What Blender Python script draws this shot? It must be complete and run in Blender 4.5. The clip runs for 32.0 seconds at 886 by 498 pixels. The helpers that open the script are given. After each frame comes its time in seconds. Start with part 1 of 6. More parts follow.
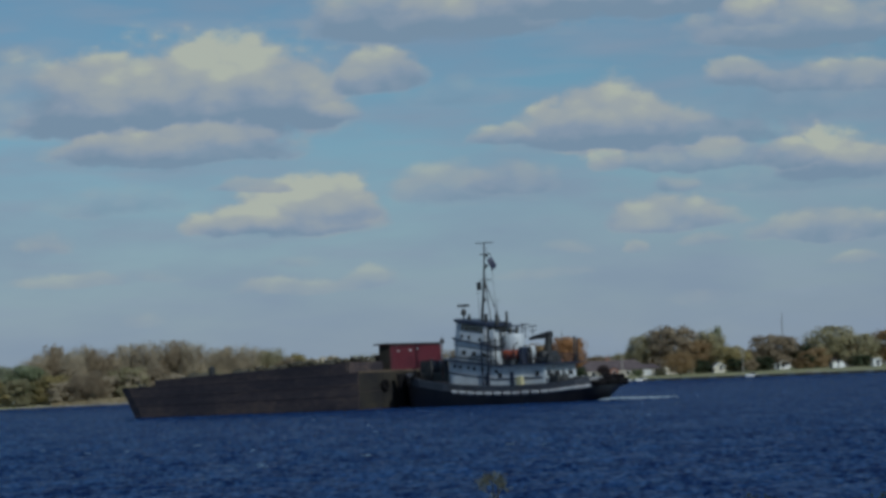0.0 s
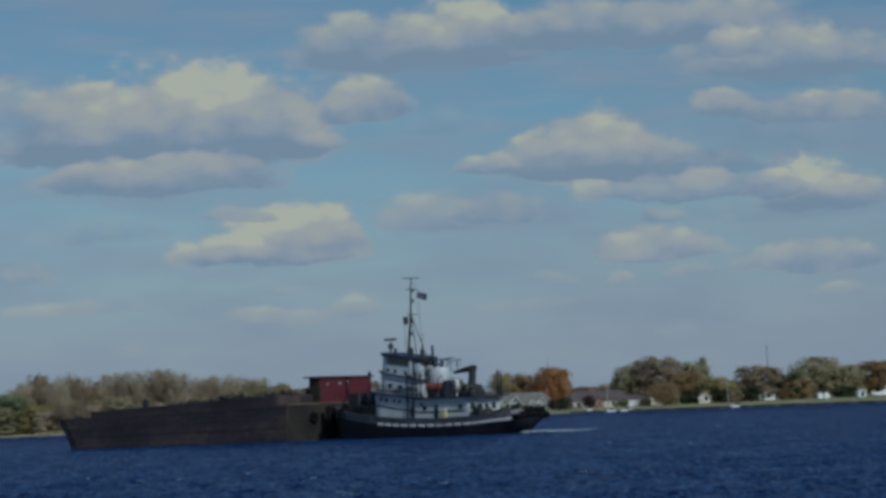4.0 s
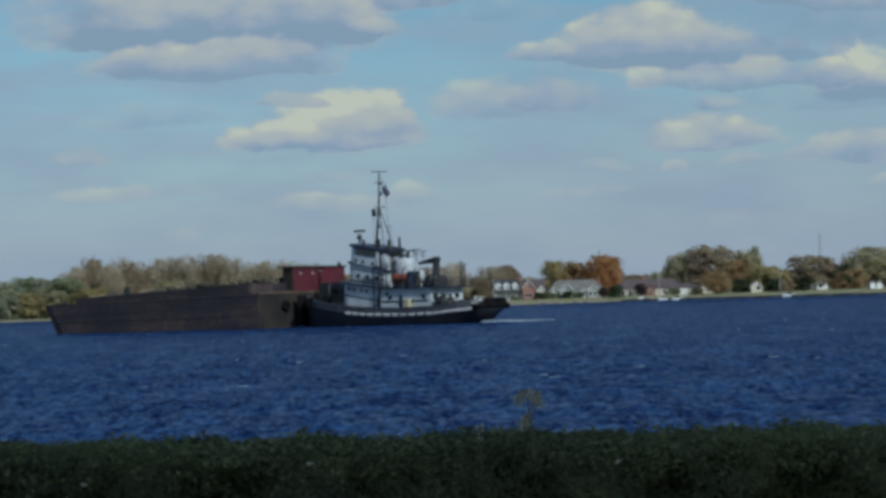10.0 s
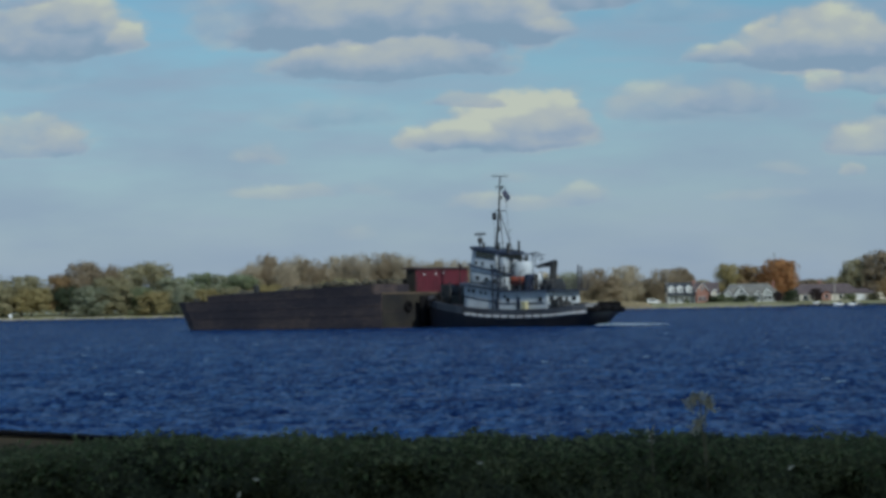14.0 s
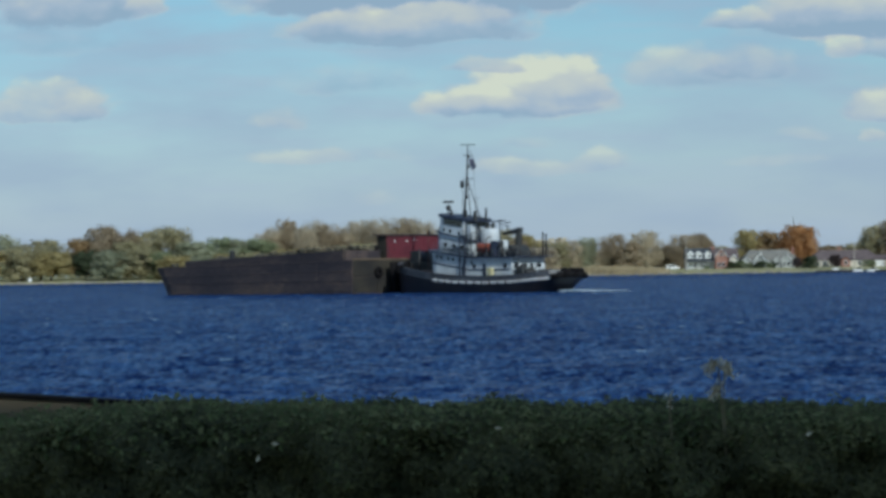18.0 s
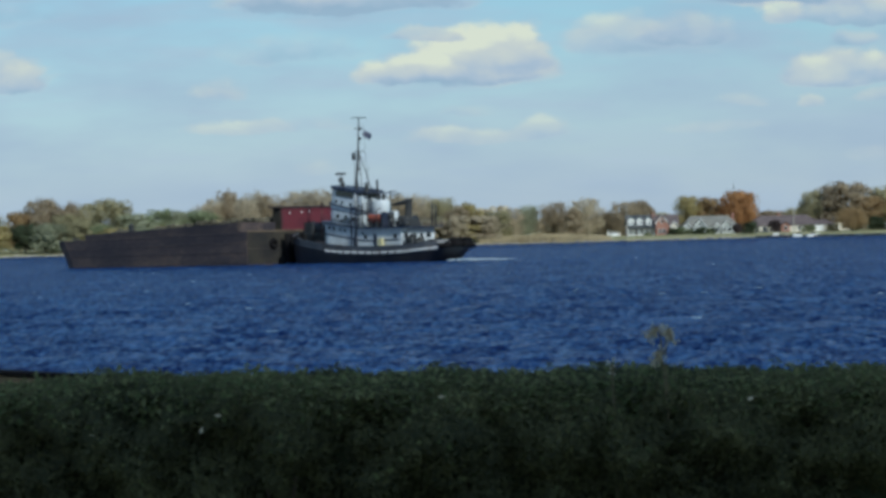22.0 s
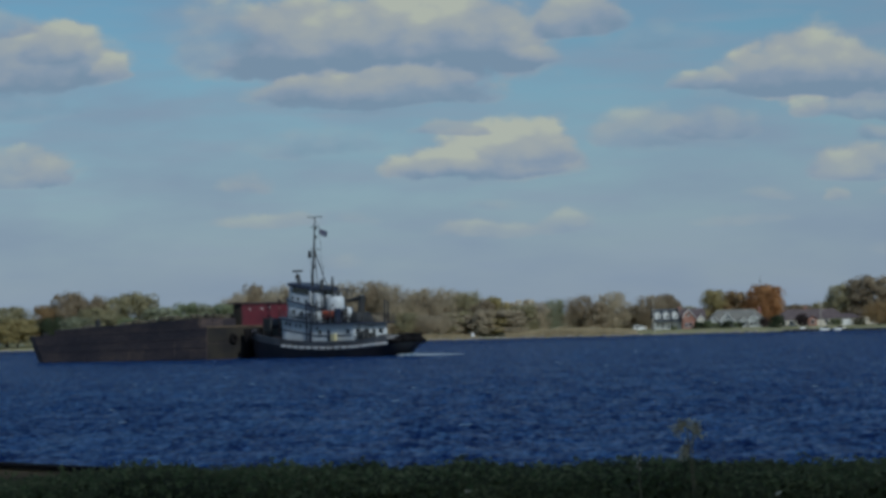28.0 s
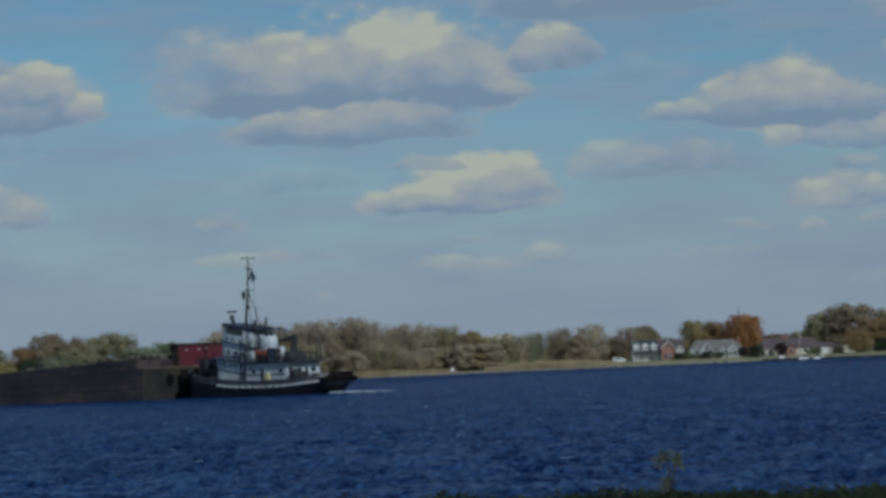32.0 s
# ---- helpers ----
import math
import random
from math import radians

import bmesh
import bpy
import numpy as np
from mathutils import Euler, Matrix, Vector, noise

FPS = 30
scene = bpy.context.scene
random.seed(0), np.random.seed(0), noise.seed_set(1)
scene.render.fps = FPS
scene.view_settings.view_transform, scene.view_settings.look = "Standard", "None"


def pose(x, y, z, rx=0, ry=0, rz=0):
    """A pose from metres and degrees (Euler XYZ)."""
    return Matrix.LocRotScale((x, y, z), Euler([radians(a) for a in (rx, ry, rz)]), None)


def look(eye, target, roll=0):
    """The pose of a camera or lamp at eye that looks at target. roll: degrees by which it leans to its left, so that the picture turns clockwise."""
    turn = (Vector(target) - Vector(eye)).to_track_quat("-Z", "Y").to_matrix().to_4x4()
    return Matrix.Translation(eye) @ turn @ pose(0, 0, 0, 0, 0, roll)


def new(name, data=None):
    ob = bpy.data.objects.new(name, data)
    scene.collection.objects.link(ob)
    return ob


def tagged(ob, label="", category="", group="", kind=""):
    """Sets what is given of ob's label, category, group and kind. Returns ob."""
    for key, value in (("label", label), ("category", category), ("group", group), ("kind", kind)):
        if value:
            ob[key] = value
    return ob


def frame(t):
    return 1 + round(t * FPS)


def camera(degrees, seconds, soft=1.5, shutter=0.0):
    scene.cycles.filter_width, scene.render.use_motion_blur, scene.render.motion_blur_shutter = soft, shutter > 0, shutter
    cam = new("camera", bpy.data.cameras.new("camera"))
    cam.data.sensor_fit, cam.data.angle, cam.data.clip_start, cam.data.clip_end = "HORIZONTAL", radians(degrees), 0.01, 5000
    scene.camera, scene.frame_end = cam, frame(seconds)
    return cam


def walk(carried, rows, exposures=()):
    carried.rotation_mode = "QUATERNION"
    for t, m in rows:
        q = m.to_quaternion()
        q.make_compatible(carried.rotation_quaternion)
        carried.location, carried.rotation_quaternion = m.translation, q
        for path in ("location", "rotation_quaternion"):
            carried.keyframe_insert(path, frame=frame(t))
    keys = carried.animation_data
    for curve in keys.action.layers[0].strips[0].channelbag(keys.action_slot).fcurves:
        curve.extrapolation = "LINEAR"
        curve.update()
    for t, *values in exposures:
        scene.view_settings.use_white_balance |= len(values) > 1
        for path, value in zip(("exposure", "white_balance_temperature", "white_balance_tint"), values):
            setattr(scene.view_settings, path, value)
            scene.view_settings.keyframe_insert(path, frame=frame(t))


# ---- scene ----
# The eye stands on the near bank behind a hedge; x runs along the river, y across it, water level is z = 0.
EYE = (0.0, 0.0, 2.65)
cam = camera(22.186, 32.0, soft=3.6)


def aim(yaw, pitch, roll):
    a, b = radians(yaw), radians(pitch)
    way = Vector((math.sin(a) * math.cos(b), math.cos(a) * math.cos(b), math.sin(b)))
    return look(EYE, Vector(EYE) + way * 100, roll)


walk(cam, [(t, aim(a, b, c)) for t, a, b, c in (
    (0, 5.095, 3.389, -2.577), (0.5, 4.587, 3.413, -2.614), (1, 4.566, 3.508, -2.663), (1.5, 4.911, 3.154, -2.966), (2, 4.059, 3.813, -3.375),
    (2.5, 4.192, 4.340, -3.008), (3, 4.850, 4.119, -2.816), (3.5, 4.622, 4.384, -2.423), (4, 5.497, 4.131, -2.447), (4.5, 5.773, 3.231, -2.104),
    (6.5, 5.016, 2.788, -2.138), (7, 5.815, 2.638, -2.119), (7.5, 4.078, 2.995, -2.255), (8, 2.030, 2.537, -2.320), (8.5, -0.384, 1.860, -2.694),
    (9, 4.227, 1.825, -2.818), (9.5, 4.371, 1.479, -2.419), (10, 4.060, 1.313, -1.951), (10.5, 2.057, 1.296, -1.573), (11, 1.000, 0.780, -1.696),
    (11.5, -0.224, 0.687, -1.553), (12, -1.274, 0.947, -1.394), (12.5, -0.694, 1.078, -1.150), (13, -0.960, 1.405, -1.289), (13.5, -0.571, 1.468, -1.327),
    (15.5, 0.099, 1.298, -0.538), (16, 0.0, 1.233, -0.400), (16.5, -0.987, 0.828, -0.302), (17, -1.172, 0.754, -0.410), (17.5, -0.737, 0.506, -0.641),
    (18, -0.825, 0.567, -0.911), (18.5, 0.907, -0.402, -1.421), (19, 1.705, -0.933, -2.016), (19.5, 1.423, -1.040, -2.206), (20, 1.157, -0.949, -2.421),
    (20.5, 1.019, -0.849, -2.280), (21, 1.132, -0.642, -1.937), (21.5, 0.976, -0.330, -1.751), (22, 0.642, -0.246, -1.532), (22.5, 0.357, -0.268, -1.273),
    (23, -0.404, -0.217, -1.425), (23.5, -0.465, -0.299, -1.513), (24, -0.910, -0.165, -1.149), (24.5, -1.130, 0.150, -0.946), (25, -0.869, 1.123, -0.945),
    (25.5, -1.083, 1.558, -1.154), (26, -0.812, 2.039, -1.334), (26.5, -0.626, 2.204, -1.367), (28.5, 0.132, 2.133, -1.524), (29, -0.026, 2.260, -1.672),
    (29.5, -0.021, 2.408, -1.647), (30, -0.117, 2.839, -1.620), (30.5, -0.448, 2.925, -1.657), (31, -0.187, 2.821, -1.837), (31.5, -0.032, 3.157, -1.964),
    (32, 0.635, 3.012, -2.461))],
    exposures=[(t, e, 5620 + 160 * e, -1 - 4 * e) for t, e in (
        (0, -0.70), (2, -0.78), (3, -0.86), (4, -0.80), (7, -0.68), (8, -0.70), (9, -0.58), (10, -0.42), (11, -0.10), (12, -0.10), (13, -0.34), (16, -0.40), (17, -0.30), (18, -0.06), (19, 0.56), (20, 0.56), (21, 0.24), (22, 0.06), (23, 0.0), (24, -0.10), (25, -0.40), (26, -0.66), (29, -0.70), (30, -0.74), (32, -0.76))])

# ---- sun, sky and clouds ----
SUN_UP, SUN_AZ = 34.0, 150.0          # degrees; azimuth to the right of the view's axis
sun = new("sun", bpy.data.lights.new("sun", "SUN"))
sun.data.energy, sun.data.angle, sun.data.color = 3.4, radians(0.53), (1.0, 0.93, 0.82)
_s = Vector((math.sin(radians(SUN_AZ)) * math.cos(radians(SUN_UP)), math.cos(radians(SUN_AZ)) * math.cos(radians(SUN_UP)), math.sin(radians(SUN_UP))))
sun.matrix_world = look(_s * 500, (0, 0, 0))

world = bpy.data.worlds.new("sky")
scene.world = world
world.use_nodes = True
WT = world.node_tree
WT.nodes.clear()


def node(tree, kind, **settings):
    n = tree.nodes.new(kind)
    for key, value in settings.items():
        if key == "op":
            n.operation = value
        elif key == "blend":
            n.blend_type = value
        elif key.startswith("i"):
            n.inputs[int(key[1:])].default_value = value
    return n


def wire(tree, a, b, slot=0, out=0):
    tree.links.new(a.outputs[out], b.inputs[slot])
    return b


def clouded_sky():
    t = WT
    sky = t.nodes.new("ShaderNodeTexSky")
    sky.sky_type, sky.sun_disc = "NISHITA", False
    sky.sun_elevation, sky.sun_rotation = radians(SUN_UP), radians(SUN_AZ)
    sky.air_density, sky.dust_density, sky.ozone_density, sky.altitude = 1.0, 0.6, 2.0, 100
    dim = node(t, "ShaderNodeVectorMath", op="MULTIPLY")
    dim.inputs[1].default_value = (0.080, 0.090, 0.0875)
    wire(t, sky, dim)
    co = t.nodes.new("ShaderNodeTexCoord")
    sep = wire(t, co, t.nodes.new("ShaderNodeSeparateXYZ"))
    deep = wire(t, sep, node(t, "ShaderNodeMath", op="ABSOLUTE"), 0, 1)
    deep = wire(t, deep, node(t, "ShaderNodeMath", op="MAXIMUM", i1=0.02))
    u = wire(t, sep, node(t, "ShaderNodeMath", op="DIVIDE"), 0, 0)
    wire(t, deep, u, 1)
    v = wire(t, sep, node(t, "ShaderNodeMath", op="DIVIDE"), 0, 2)
    wire(t, deep, v, 1)
    flat = t.nodes.new("ShaderNodeCombineXYZ")
    wire(t, u, flat, 0), wire(t, v, flat, 1)
    # billows bend the outlines; a fine grain frays them
    stretch = node(t, "ShaderNodeVectorMath", op="MULTIPLY")
    stretch.inputs[1].default_value = (1.0, 1.7, 1.0)
    wire(t, flat, stretch)

    def billow(scale, detail, seed, rough=0.55):
        n = t.nodes.new("ShaderNodeTexNoise")
        n.noise_dimensions = "4D"
        n.inputs["Scale"].default_value, n.inputs["Detail"].default_value = scale, detail
        n.inputs["Roughness"].default_value, n.inputs["W"].default_value = rough, seed
        return wire(t, stretch, n)

    warp = node(t, "ShaderNodeVectorMath", op="SUBTRACT")
    warp.inputs[1].default_value = (0.5, 0.5, 0.5)
    t.links.new(billow(30, 4, 1.7).outputs["Color"], warp.inputs[0])
    warp2 = node(t, "ShaderNodeVectorMath", op="MULTIPLY")
    warp2.inputs[1].default_value = (0.030, 0.011, 0)
    wire(t, warp, warp2)
    place = node(t, "ShaderNodeVectorMath", op="ADD")
    wire(t, flat, place, 0), wire(t, warp2, place, 1)
    # rounded heads like a cauliflower, in two sizes, over a fine grain
    bent = node(t, "ShaderNodeVectorMath", op="MULTIPLY_ADD")
    bent.inputs[1].default_value = (0.010, 0.010, 0)
    t.links.new(billow(90, 3, 3.3).outputs["Color"], bent.inputs[0])
    wire(t, stretch, bent, 2)
    round_ = None
    for scale, weight in ((26, 0.42), (72, 0.32)):
        heads = t.nodes.new("ShaderNodeTexVoronoi")
        heads.voronoi_dimensions, heads.feature = "2D", "SMOOTH_F1"
        heads.inputs["Scale"].default_value, heads.inputs["Smoothness"].default_value = scale, 0.3
        wire(t, bent, heads)
        lump = wire(t, heads, node(t, "ShaderNodeMath", op="MULTIPLY_ADD", i1=-weight, i2=weight * 0.42))
        if round_:
            both = wire(t, round_, node(t, "ShaderNodeMath", op="ADD"))
            lump = wire(t, lump, both, 1)
        round_ = lump
    grain = billow(60, 6, 5.2, 0.6)
    edge = wire(t, grain, node(t, "ShaderNodeMath", op="MULTIPLY_ADD", i1=1.15, i2=-0.575))
    edge = wire(t, edge, node(t, "ShaderNodeMath", op="ADD"))
    wire(t, round_, edge, 1)
    relief = billow(48, 6, 9.1, 0.55)
    lumps = wire(t, round_, node(t, "ShaderNodeMath", op="MULTIPLY_ADD", i1=0.9))
    t.links.new(relief.outputs[0], lumps.inputs[2])
    lumps = wire(t, lumps, node(t, "ShaderNodeMath", op="SUBTRACT", i1=0.5))
    # thin veil of haze low over the far bank
    veil = node(t, "ShaderNodeMapRange", i1=-0.005, i2=0.15, i3=0.84, i4=0.0)
    veil.interpolation_type = "SMOOTHSTEP"
    wire(t, v, veil)
    col = node(t, "ShaderNodeMixRGB", i2=(0.445, 0.472, 0.565, 1))
    wire(t, veil, col, 0), wire(t, dim, col, 1)
    # long thin streaks of high cloud
    thin = node(t, "ShaderNodeVectorMath", op="MULTIPLY")
    thin.inputs[1].default_value = (9.0, 60.0, 1.0)
    wire(t, flat, thin)
    st = t.nodes.new("ShaderNodeTexNoise")
    st.inputs["Scale"].default_value, st.inputs["Detail"].default_value = 1.6, 6
    wire(t, thin, st)
    sm = node(t, "ShaderNodeMapRange", i1=0.47, i2=0.72, i3=0.0, i4=0.50)
    wire(t, st, sm)
    mix = node(t, "ShaderNodeMixRGB", i2=(0.47, 0.51, 0.58, 1))
    wire(t, sm, mix, 0), wire(t, col, mix, 1)
    col = mix
    wide = t.nodes.new("ShaderNodeTexNoise")
    wide.inputs["Scale"].default_value, wide.inputs["Detail"].default_value = 14, 5
    long = node(t, "ShaderNodeVectorMath", op="MULTIPLY")
    long.inputs[1].default_value = (0.8, 2.6, 1.0)
    wire(t, flat, long), wire(t, long, wide)
    sm = node(t, "ShaderNodeMapRange", i1=0.40, i2=0.66, i3=0.0, i4=0.62)
    wire(t, wide, sm)
    mix = node(t, "ShaderNodeMixRGB", i2=(0.385, 0.435, 0.53, 1))
    wire(t, sm, mix, 0), wire(t, col, mix, 1)
    col = mix
    # each heap: a rounded head over a flat base; red carries the light on it, green its cover
    K = 1 / 4000
    heap = node(t, "ShaderNodeRGB")
    heap.outputs[0].default_value = (0.5, 0, 0, 1)
    for group in (CLOUDS_HEAPED, CLOUDS_BANDS, CLOUDS_MIDDLE, CLOUDS_LOW, CLOUDS_FAINT, CLOUDS_WESTERN):
        # one group after another, so that the shader works through them in turn
        turn = node(t, "ShaderNodeVectorMath", op="MULTIPLY_ADD")
        turn.inputs[1].default_value = (1e-8, 1e-8, 1e-8)
        wire(t, heap, turn), wire(t, place, turn, 2)
        for cu, cv, hw, tall, dens, lit in group:
            fit = node(t, "ShaderNodeVectorMath", op="MULTIPLY_ADD")
            fit.inputs[1].default_value = (1 / (hw * K), 1 / (tall * K), 0)
            fit.inputs[2].default_value = (-cu / hw, -cv / tall, 0)
            wire(t, turn, fit)
            q = wire(t, fit, t.nodes.new("ShaderNodeSeparateXYZ"))
            low = wire(t, q, node(t, "ShaderNodeMath", op="MULTIPLY", i1=-3.4), 0, 1)
            high = wire(t, low, node(t, "ShaderNodeMath", op="MAXIMUM"))
            wire(t, q, high, 1, 1)
            x2 = wire(t, q, node(t, "ShaderNodeMath", op="MULTIPLY"), 0, 0)
            wire(t, q, x2, 1, 0)
            d2 = wire(t, high, node(t, "ShaderNodeMath", op="MULTIPLY_ADD"))
            wire(t, high, d2, 1), wire(t, x2, d2, 2)
            f = wire(t, edge, node(t, "ShaderNodeMath", op="SUBTRACT"))
            wire(t, d2, f, 1)
            al = node(t, "ShaderNodeMapRange", i1=-1.08, i2=-0.48 if dens > 0.7 else -0.3 if dens > 0.5 else 0.1, i3=0.0, i4=dens)
            al.interpolation_type = "SMOOTHSTEP"
            wire(t, f, al)
            sh = wire(t, q, node(t, "ShaderNodeMath", op="MULTIPLY_ADD", i1=0.80, i2=lit), 0, 1)
            tone = t.nodes.new("ShaderNodeCombineColor")
            tone.inputs[1].default_value = 1.0
            wire(t, sh, tone)
            over = node(t, "ShaderNodeMixRGB")
            wire(t, al, over, 0), wire(t, heap, over, 1), wire(t, tone, over, 2)
            heap = over
    both = wire(t, heap, t.nodes.new("ShaderNodeSeparateColor"))
    light = wire(t, lumps, node(t, "ShaderNodeMath", op="MULTIPLY_ADD", i1=0.95))
    wire(t, both, light, 2)
    tone = t.nodes.new("ShaderNodeValToRGB")
    ramp = tone.color_ramp
    for k in range(3):
        ramp.elements.new(0.5)
    for e, at, c in zip(ramp.elements, (0.0, 0.24, 0.42, 0.66, 0.86), ((0.34, 0.418, 0.505), (0.435, 0.478, 0.548), (0.53, 0.537, 0.545), (0.61, 0.59, 0.54), (0.74, 0.70, 0.55))):
        e.position, e.color = at, (*c, 1)
    wire(t, light, tone, 0)
    over = node(t, "ShaderNodeMixRGB")
    t.links.new(both.outputs[1], over.inputs[0])
    wire(t, col, over, 1), wire(t, tone, over, 2)
    back = t.nodes.new("ShaderNodeBackground")
    wire(t, over, back)
    wire(t, back, t.nodes.new("ShaderNodeOutputWorld"))


# clouds: middle along, base above the horizon (4000ths of the view's depth), half width, height, cover, light
CLOUDS_HEAPED = [(-46, 485, 293, 182, 1, 0.36), (-226, 492, 172, 136, 1, 0.14), (106, 491, 109, 115, 0.95, 0.08), (-73, 486, 304, 72, 1, -0.04), (-349, 499, 149, 132, 0.62, 0.08), (-73, 468, 278, 38, 0.442, -0.75), (258, 540, 86, 77, 0.95, 0.14), (186, 487, 63, 28, 0.6, 0.24), (386, 500, 132, 46, 0.432, -0.45), (-99, 422, 235, 61, 0.85, 0.04), (-203, 430, 109, 48, 0.8, 0.12), (-162, 402, 157, 35, 0.338, -0.7)]
CLOUDS_BANDS = [(248, 632, 126, 96, 0.9, 0), (452, 647, 201, 104, 0.95, 0.12), (484, 666, 109, 66, 0.9, 0.3), (793, 666, 333, 88, 0.9, 0.04), (400, 622, 252, 41, 0.39, -0.75), (771, 648, 325, 38, 0.39, -0.75), (1028, 604, 247, 85, 0.9, 0.06), (936, 632, 80, 50, 0.8, 0.2), (1047, 576, 252, 48, 0.442, -0.75), (904, 521, 80, 48, 0.85, 0.22), (1079, 510, 201, 57, 0.9, 0.14), (986, 456, 273, 92, 0.442, -0.62)]
CLOUDS_MIDDLE = [(664, 428, 151, 127, 1, 0.27), (578, 427, 103, 72, 0.95, 0.16), (464, 427, 71, 33, 0.85, 0.12), (771, 417, 270, 68, 0.85, -0.14), (624, 409, 210, 32, 0.39, -0.75), (828, 376, 206, 48, 0.8, 0.1), (664, 374, 36, 35, 0.66, 0.48), (1087, 355, 132, 81, 1, 0.38), (994, 375, 69, 44, 0.8, 0.2), (971, 331, 315, 60, 0.39, -0.72), (376, 337, 128, 63, 0.62, 0.24), (493, 345, 97, 50, 0.608, -0.06), (396, 320, 168, 28, 0.234, -0.7)]
CLOUDS_LOW = [(122, 294, 155, 101, 1, 0.38), (188, 307, 69, 81, 0.95, 0.38), (2, 287, 120, 44, 0.95, 0.33), (20, 356, 71, 28, 0.75, 0.28), (61, 274, 178, 22, 0.26, -0.6), (-205, 330, 184, 50, 0.472, -0.35), (761, 272, 128, 57, 0.85, 0.26), (858, 272, 71, 28, 0.6, 0.34), (787, 334, 48, 30, 0.675, 0.24), (1058, 239, 155, 48, 0.78, 0.12), (701, 222, 29, 26, 0.7, 0.28), (1097, 190, 74, 22, 0.54, 0.24), (832, 233, 63, 24, 0.54, 0.24)]
CLOUDS_FAINT = [(-345, 264, 55, 28, 0.472, 0.34), (-289, 198, 120, 26, 0.54, 0.34), (-170, 207, 73, 26, 0.405, 0.24), (87, 179, 120, 28, 0.54, 0.34), (227, 183, 80, 33, 0.54, 0.34), (99, 224, 59, 17, 0.405, 0.24), (531, 181, 97, 17, 0.338, 0.24), (824, 127, 71, 26, 0.338, 0.24), (574, 230, 48, 22, 0.405, 0.34), (-173, 129, 50, 26, 0.27, 0.24)]
CLOUDS_WESTERN = [(-704, 474, 178, 107, 0.95, 0.1), (-680, 510, 69, 63, 0.9, 0.25), (-572, 473, 39, 50, 0.85, 0.25), (-795, 556, 103, 52, 0.55, -0.06), (-759, 416, 168, 80, 0.39, -0.72), (-740, 296, 128, 63, 0.75, 0.16), (-690, 299, 63, 50, 0.6, 0.44), (-334, 267, 48, 33, 0.472, 0.34), (-1043, 500, 195, 99, 0.9, 0.1), (-1061, 330, 161, 55, 0.6, 0.24)]
clouded_sky()

# ---- materials ----
def material(name, colours, scale=3.0, rough=0.6, metal=0.0, bump=0.0, spots=0.25, each=0.0, island=0.0, spec=0.5, stretch=(1, 1, 1), coat=0.0):
    """Two or three colours mixed by a broad and a fine noise, in metres; each / island: change from object to object, piece to piece."""
    m = bpy.data.materials.new(name)
    m.use_nodes = True
    t = m.node_tree
    b = t.nodes["Principled BSDF"]
    b.inputs["Roughness"].default_value, b.inputs["Metallic"].default_value = rough, metal
    b.inputs["Specular IOR Level"].default_value, b.inputs["Coat Weight"].default_value = spec, coat
    co = t.nodes.new("ShaderNodeTexCoord")
    mp = t.nodes.new("ShaderNodeMapping")
    mp.inputs["Scale"].default_value = stretch
    t.links.new(co.outputs["Object"], mp.inputs["Vector"])
    broad, fine = t.nodes.new("ShaderNodeTexNoise"), t.nodes.new("ShaderNodeTexNoise")
    for n, s, d in ((broad, scale * 0.25, 4), (fine, scale * 3, 6)):
        n.inputs["Scale"].default_value, n.inputs["Detail"].default_value = s, d
        t.links.new(mp.outputs[0], n.inputs["Vector"])
    ramp = t.nodes.new("ShaderNodeValToRGB")
    while len(ramp.color_ramp.elements) < len(colours):
        ramp.color_ramp.elements.new(0.5)
    for i, (e, c) in enumerate(zip(ramp.color_ramp.elements, colours)):
        e.position, e.color = 0.3 + 0.4 * i / max(1, len(colours) - 1), (*c, 1)
    add = node(t, "ShaderNodeMath", op="MULTIPLY_ADD", i1=spots)
    t.links.new(fine.outputs[0], add.inputs[0])
    shift = node(t, "ShaderNodeMath", op="ADD", i1=-spots * 0.5)
    t.links.new(broad.outputs[0], shift.inputs[0])
    t.links.new(shift.outputs[0], add.inputs[2])
    last = add
    for amount, source, out in ((each, "ShaderNodeObjectInfo", "Random"), (island, "ShaderNodeNewGeometry", "Random Per Island")):
        if amount:
            src = t.nodes.new(source)
            mul = node(t, "ShaderNodeMath", op="MULTIPLY_ADD", i1=amount, i2=-amount / 2)
            t.links.new(src.outputs[out], mul.inputs[0])
            plus = node(t, "ShaderNodeMath", op="ADD")
            wire(t, last, plus, 0), wire(t, mul, plus, 1)
            last = plus
    t.links.new(last.outputs[0], ramp.inputs[0])
    t.links.new(ramp.outputs[0], b.inputs["Base Color"])
    if bump:
        bp = t.nodes.new("ShaderNodeBump")
        bp.inputs["Strength"].default_value, bp.inputs["Distance"].default_value = 1.0, bump
        t.links.new(fine.outputs[0], bp.inputs["Height"])
        t.links.new(bp.outputs[0], b.inputs["Normal"])
    return m


